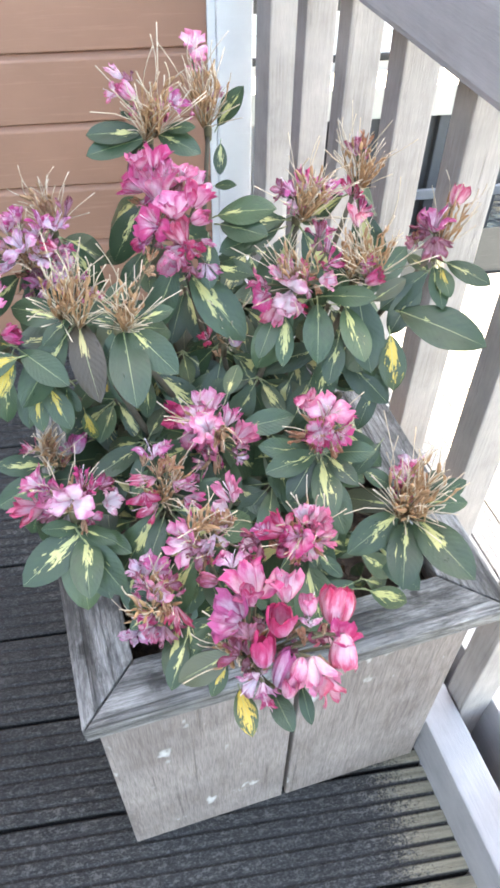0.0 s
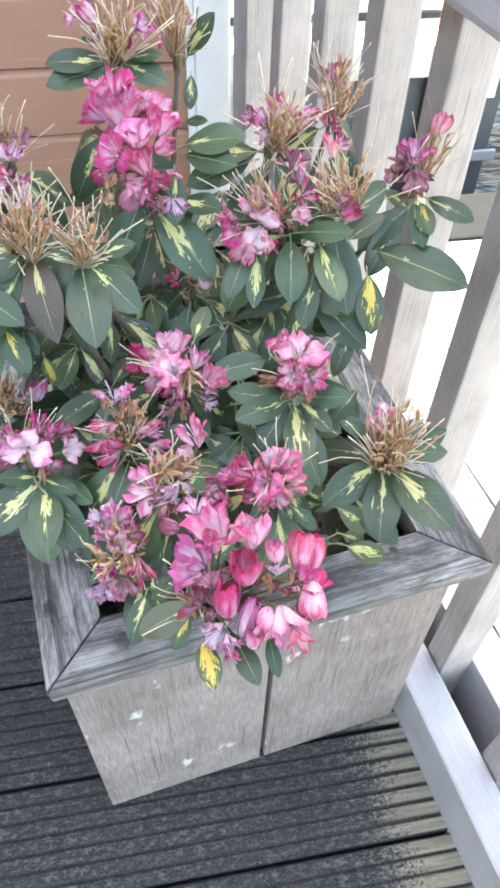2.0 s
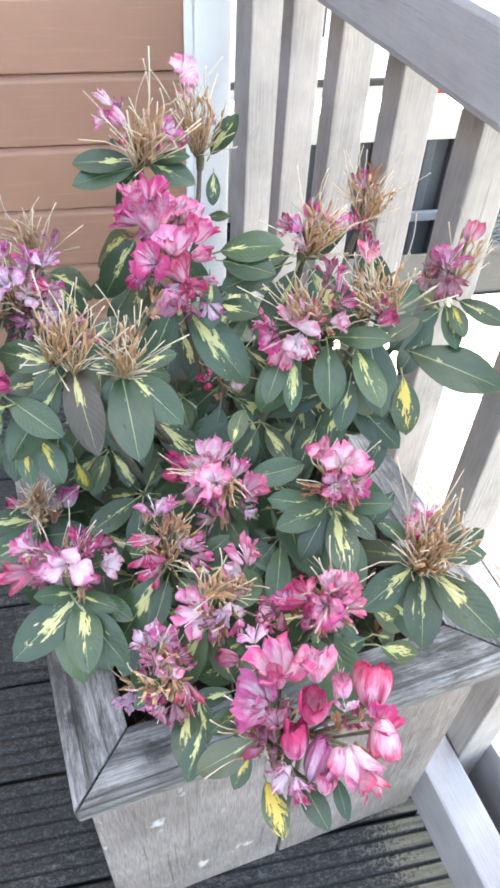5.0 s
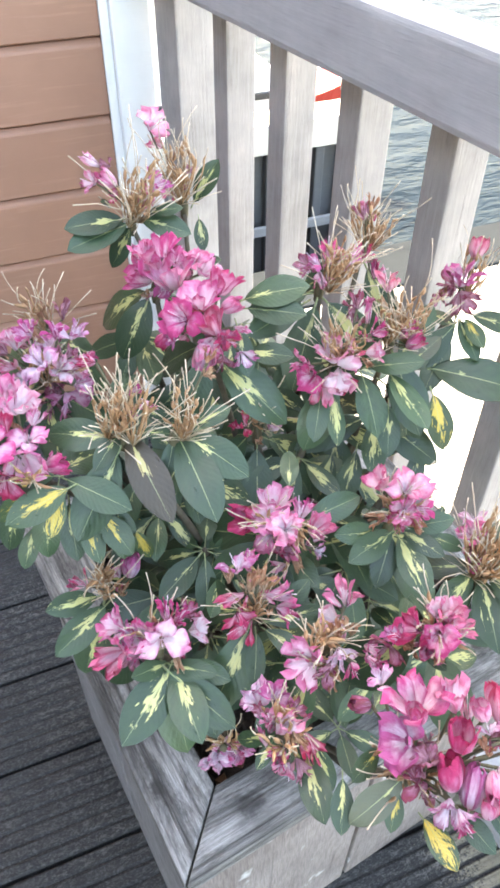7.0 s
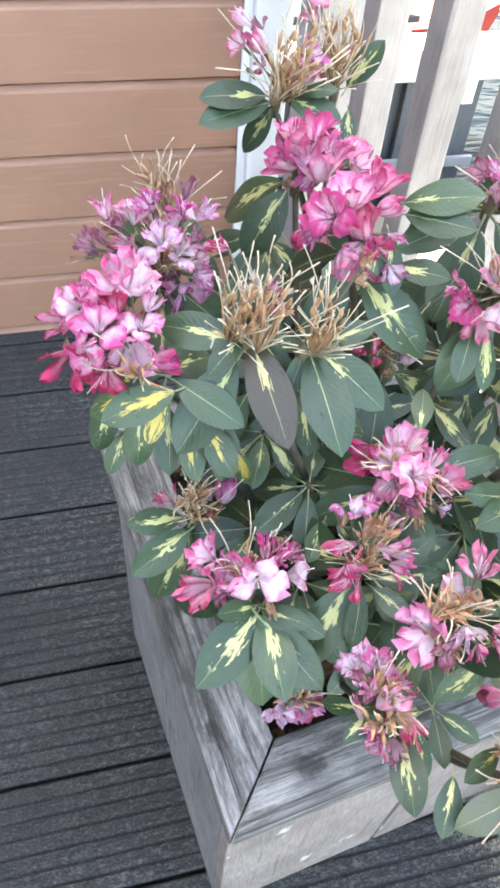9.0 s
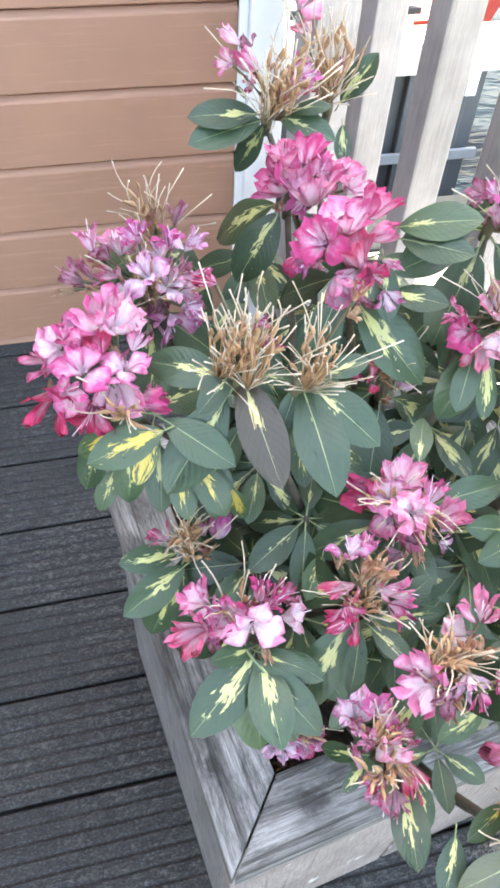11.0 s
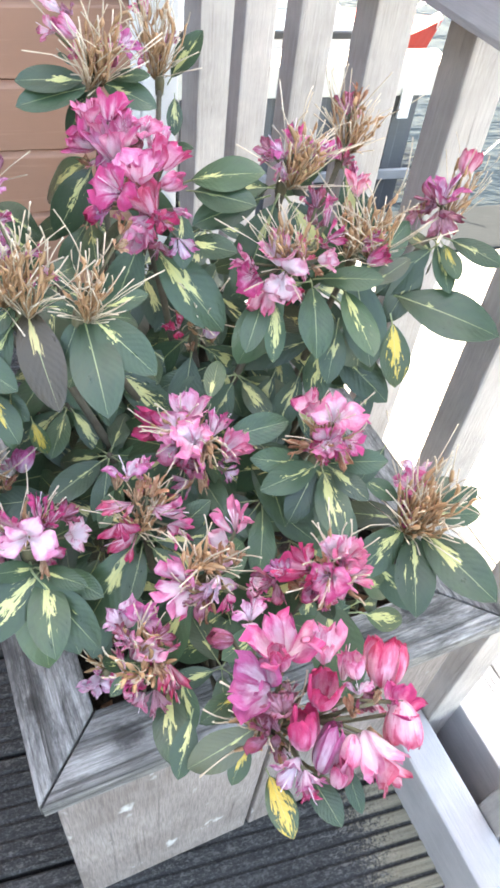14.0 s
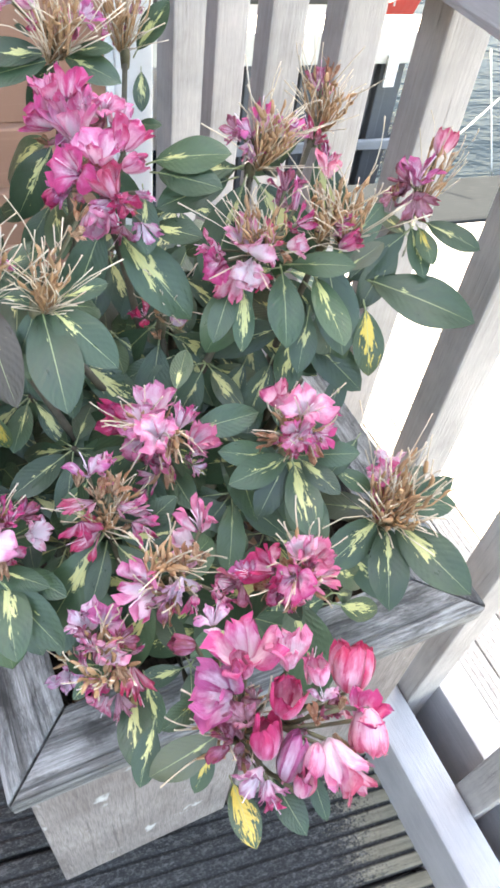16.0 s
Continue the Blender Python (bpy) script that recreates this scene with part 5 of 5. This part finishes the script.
t = truss((0.190, 0.535, 0.645), (-0.1, -0.3, 1), [
    (0.176, 0.554, 0.669, 0.020, 'rag orchid', -0.39, -0.19, 0.92),
    (0.190, 0.552, 0.671, 0.020, 'open orchid', 0.28, -0.18, 1.06),
    (0.188, 0.527, 0.674, 0.018, 'bell pale', 0.61, -0.31, 0.84),
    (0.179, 0.536, 0.674, 0.016, 'rag pink', -0.56, -0.12, 0.82),
    (0.199, 0.537, 0.673, 0.014, 'rag plum', 0.77, -0.07, 0.76),
    (0.177, 0.517, 0.664, 0.014, 'wilt pink', -0.83, -0.29, 0.22),
    (0.182, 0.509, 0.651, 0.014, 'rag pale', -0.33, -0.73, 0.07),
    (0.190, 0.508, 0.647, 0.017, 'rag plum', -0.02, -0.82, -0.16),
    (0.201, 0.514, 0.657, 0.020, 'wilt coral', -0.03, -0.81, -0.36),
    (0.195, 0.518, 0.668, 0.014, 'wilt tan', 0.29, -0.82, 0.11),
], thin=4, whorl=3, sag=-0.075, leaf=0.04)
add_leaf((0.180, 0.533, 0.644), (0.164, 0.521, 0.639))
add_leaf((0.201, 0.521, 0.637), (0.193, 0.474, 0.636))
add_leaf((0.209, 0.524, 0.638), (0.212, 0.493, 0.623))
t = truss((0.272, 0.782, 0.695), UP, [
    (0.284, 0.770, 0.716, 0.019, 'tulip orchid', 0.3, -0.3, 0.9),
    (0.257, 0.775, 0.719, 0.018, 'wilt coral', -0.2, -0.3, 0.9),
    (0.266, 0.762, 0.704, 0.018, 'wilt tan', 0.0, -0.6, 0.7),
], thin=3, whorl=5)
add_leaf((0.274, 0.765, 0.676), (0.234, 0.758, 0.665))
add_leaf((0.291, 0.766, 0.680), (0.308, 0.732, 0.648))
add_leaf((0.400, 0.723, 0.690), (0.374, 0.738, 0.679))
add_leaf((0.412, 0.723, 0.681), (0.390, 0.692, 0.657))
add_leaf((0.334, 0.749, 0.675), (0.309, 0.724, 0.644))
add_leaf((0.352, 0.737, 0.684), (0.327, 0.709, 0.650))
add_leaf((0.381, 0.661, 0.656), (0.353, 0.642, 0.631))
add_leaf((0.383, 0.649, 0.647), (0.408, 0.629, 0.643))
add_leaf((0.402, 0.662, 0.666), (0.375, 0.641, 0.651))
add_leaf((0.310, 0.680, 0.647), (0.287, 0.661, 0.627))
add_leaf((0.158, 0.756, 0.619), (0.155, 0.795, 0.657), gold=True)
add_leaf((0.173, 0.745, 0.621), (0.208, 0.723, 0.615))
add_leaf((0.137, 0.751, 0.628), (0.120, 0.774, 0.653))
add_leaf((0.243, 0.780, 0.658), (0.212, 0.750, 0.640))
add_leaf((0.094, 0.718, 0.758), (0.046, 0.704, 0.756), gold=True)
add_leaf((0.112, 0.714, 0.728), (0.128, 0.682, 0.706), gold=True, shape=1)
t = truss((0.166, 0.600, 0.500), UP, [
    (0.164, 0.600, 0.500, 0.026, 'rag orchid', 0.0, -0.5, 0.8),
    (0.157, 0.596, 0.497, 0.022, 'rag orchid', 0.0, -0.5, 0.8),
    (0.177, 0.596, 0.501, 0.022, 'rag orchid', 0.0, -0.5, 0.8),
], thin=2, whorl=0)

# leaves deeper inside the shrub, in whorls on side shoots
inner = bmesh.new()
for i in range(92):
    a, r, z = rng.uniform(0, math.tau), math.sqrt(rng.random()), rng.uniform(0.50, 0.71)
    p = Vector((0.275 + 0.180 * r * math.cos(a), 0.755 + 0.205 * r * math.sin(a), z))
    if p.x > 0.395 and p.y > 0.66:
        continue
    if p.y < 0.66:
        p.z -= 0.08
    a0 = rng.uniform(0, 6.28)
    for k in range(5):
        q = a0 + k * 1.257 + rng.uniform(-0.2, 0.2)
        out = Vector((math.cos(q), math.sin(q) - 0.25, rng.uniform(-0.9, 0.0))).normalized()
        tip = p + out * rng.uniform(0.045, 0.078)
        if tip.z > 0.475 and tip.y > 0.58 and tip.x > 0.12:
            copy = LEAVES[rng.randrange(5)].copy()
            copy.transform(leaf_matrix(p + out * 0.008, tip))
            inner.from_mesh(copy)
            bpy.data.meshes.remove(copy)
foliage = part("inner_foliage", inner, M_LEAF, shrub, smooth=True)
foliage.matrix_parent_inverse = shrub.matrix_world.inverted()
tagged(foliage, "dark variegated leaves deep inside the shrub", kind="stuff")
# leaves on the low shoots at the front
for p in ((0.245, 0.545, 0.590), (0.285, 0.560, 0.620), (0.330, 0.600, 0.600), (0.265, 0.600, 0.570)):
    a0 = rng.uniform(0, 6.28)
    for k in range(5):
        q = a0 + k * 1.257 + rng.uniform(-0.2, 0.2)
        out = Vector((math.cos(q), math.sin(q) - 0.1, rng.uniform(-0.5, 0.2))).normalized()
        add_leaf(Vector(p) + out * 0.006, Vector(p) + out * rng.uniform(0.035, 0.055))
# whorls of dark leaves between the flower trusses
for p in ((0.190, 0.700, 0.660), (0.165, 0.745, 0.675), (0.218, 0.735, 0.650), (0.150, 0.690, 0.630), (0.175, 0.650, 0.610), (0.300, 0.650, 0.640)):
    a0 = rng.uniform(0, 6.28)
    for k in range(7):
        q = a0 + k * 0.898 + rng.uniform(-0.2, 0.2)
        out = Vector((math.cos(q), math.sin(q), rng.uniform(-0.45, 0.0))).normalized()
        add_leaf(Vector(p) + out * 0.008, Vector(p) + out * rng.uniform(0.045, 0.068))
    stem(ROOT, p, 0.005, 0.0025, 0.01)
# side shoots at the back
for p in ((0.36, 0.86, 0.715), (0.325, 0.90, 0.69), (0.39, 0.83, 0.70), (0.28, 0.95, 0.67), (0.21, 0.95, 0.71), (0.245, 0.88, 0.70), (0.30, 0.84, 0.70), (0.17, 0.88, 0.69), (0.345, 0.79, 0.68)):
    a0 = rng.uniform(0, 6.28)
    for k in range(6):
        q = a0 + k * 1.047 + rng.uniform(-0.2, 0.2)
        out = Vector((math.cos(q), math.sin(q) - 0.2, rng.uniform(-0.9, 0.0))).normalized()
        add_leaf(Vector(p) + out * 0.008, Vector(p) + out * rng.uniform(0.05, 0.075))
    stem(ROOT, p, 0.005, 0.003, 0.02)
# main limbs from the soil
for i in range(9):
    a = i * 2.4
    q = Vector((0.285 + 0.10 * math.cos(a), 0.745 + 0.10 * math.sin(a), rng.uniform(0.58, 0.68)))
    stem(ROOT + Vector((0.02 * math.cos(a), 0.02 * math.sin(a), -0.02)), q, 0.008, 0.004, 0.0)

# fallen petals and dead leaves on the soil
bm = bmesh.new()
for i in range(130):
    u, v = rng.uniform(0.07, PW - 0.07), rng.uniform(0.07, PW - 0.07)
    m = Matrix.Translation((u, v, 0.416 + rng.uniform(0, 0.012))) @ Euler((rng.uniform(-0.6, 0.6), rng.uniform(-0.6, 0.6), rng.uniform(0, 6.28))).to_matrix().to_4x4()
    L, w = rng.uniform(0.012, 0.035), rng.uniform(0.004, 0.010)
    pts = [(-L / 2, 0, 0), (0, -w, 0.003), (L / 2, 0, 0.004), (0, w, 0.003), (0, 0, -0.002)]
    vs = [bm.verts.new(m @ Vector(q)) for q in pts]
    for a, b in ((0, 1), (1, 2), (2, 3), (3, 0)):
        bm.faces.new((vs[a], vs[b], vs[4]))
me = bpy.data.meshes.new("leaf_litter")
bm.to_mesh(me)
bm.free()
me.materials.append(M_LITTER)
litter = tagged(new("leaf_litter", me), "dry brown fallen leaves and petals on the soil", "litter", kind="stuff")
litter.matrix_world = PLANTER

# ---------------------------------------------------------------- far side of the water
pier = empty("pier", pose(0, 0, 0), "far pier with a white beam over a dark front that stands for its shade", "pier", kind="structure")
part("beam", box(bmesh.new(), 0.6, 3.01, 4.87, 5.15, -0.90, -0.70, 0.01), M_CREAM, pier)
# dark block and piles stand in for the shade under the beam
part("pier_front", box(bmesh.new(), 1.30, 2.86, 4.97, 5.6, -2.2, -0.905), M_PIER, pier)
part("waling", box(bmesh.new(), 1.30, 2.88, 4.86, 4.895, -1.50, -1.43, 0.006), M_CONCRETE, pier, "pale horizontal timber of the pier")
for k in range(8):
    part("pile", box(bmesh.new(), 1.32 + 0.19 * k, 1.39 + 0.19 * k, 4.90, 4.968, -2.2, -0.91, 0.01), M_PIER, pier)
part("ladder_rail", box(bmesh.new(), 2.66, 2.74, 4.84, 4.868, -1.04, -0.84, 0.004), M_WHITE, pier)
boat = empty("boat", pose(0, 0, 0), "moored red boat with white bow rails", "boat")


def bow(tip, stern, half, top, foot, rise):
    """The fore part of a hull, its bow towards +x."""
    bm = bmesh.new()
    rings = []
    for i in range(9):
        f = i / 8
        x, hw = tip + (stern - tip) * f, 0.02 + half * math.sin(f * math.pi / 2)
        up = top + rise * (1 - f) ** 2
        rings.append([bm.verts.new((x - (0.10 * (1 - f) if z == foot else 0.0), 6.5 + y, z)) for y, z in ((-hw, up), (-hw * 0.88, foot), (hw * 0.88, foot), (hw, up))])
    for a, b in zip(rings, rings[1:]):
        for k in range(4):
            bm.faces.new((a[k], a[(k + 1) % 4], b[(k + 1) % 4], b[k]))
    bm.faces.new(rings[0][::-1])
    bm.faces.new(rings[-1])
    bmesh.ops.recalc_face_normals(bm, faces=bm.faces)
    return bm


part("hull", bow(3.78, 2.76, 0.42, -1.02, -1.22, 0.06), M_RED, boat, "red painted hull")
part("lower_hull", bow(3.66, 2.78, 0.36, -1.223, -2.05, 0.0), M_TAR, boat)
for h in (0.05, 0.20):
    bm = bmesh.new()
    pts = [Vector((3.80 - 0.95 * i / 10, 6.48 - 0.44 * math.sin(i / 10 * math.pi / 2), -0.99 + h + 0.08 * (1 - i / 10) ** 2)) for i in range(11)]
    tube(bm, pts, [0.011] * 11, 7)
    part("bow_rail", bm, M_WHITE, boat, "white tubular rail", smooth=True)
for i in (1, 5, 9):
    bm = bmesh.new()
    x, y = 3.80 - 0.95 * i / 10, 6.485 - 0.44 * math.sin(i / 10 * math.pi / 2)
    tube(bm, [Vector((x, y, -1.02)), Vector((x, y, -0.77))], [0.009, 0.009], 6)
    part("stanchion", bm, M_WHITE, boat, smooth=True)
launch = empty("boat", pose(0, 0, 0), "white launch with dark cabin windows moored behind the pier", "boat")
part("hull", box(bmesh.new(), 0.7, 2.72, 5.9, 7.0, -2.05, -0.78, 0.06), M_WHITE, launch)
part("rubbing_strake", box(bmesh.new(), 0.7, 2.73, 5.86, 5.897, -0.90, -0.85, 0.01), M_TAR, launch)
part("cabin", box(bmesh.new(), 0.9, 2.5, 6.1, 6.9, -0.779, 0.2, 0.04), M_WHITE, launch)
for k in range(4):
    part("cabin_window", box(bmesh.new(), 1.0 + 0.38 * k, 1.26 + 0.38 * k, 6.085, 6.105, -0.62, -0.36, 0.01), M_TAR, launch)


def rope(p, q, sag=0.0):
    bm = bmesh.new()
    p, q = Vector(p), Vector(q)
    tube(bm, [p.lerp(q, i / 8) + Vector((0, 0, -sag * math.sin(math.pi * i / 8))) for i in range(9)], [0.005] * 9, 6)
    return tagged(part("mooring_rope", bm, M_ROPE, smooth=True), "taut white mooring rope over the water", "rope", "mooring ropes")


rope((2.647, 4.300, -0.315), (2.455, 4.100, -0.93))
rope((3.415, 4.300, -0.646), (2.850, 4.100, -0.995))
rope((3.019, 4.300, -0.578), (3.210, 4.100, -1.30))
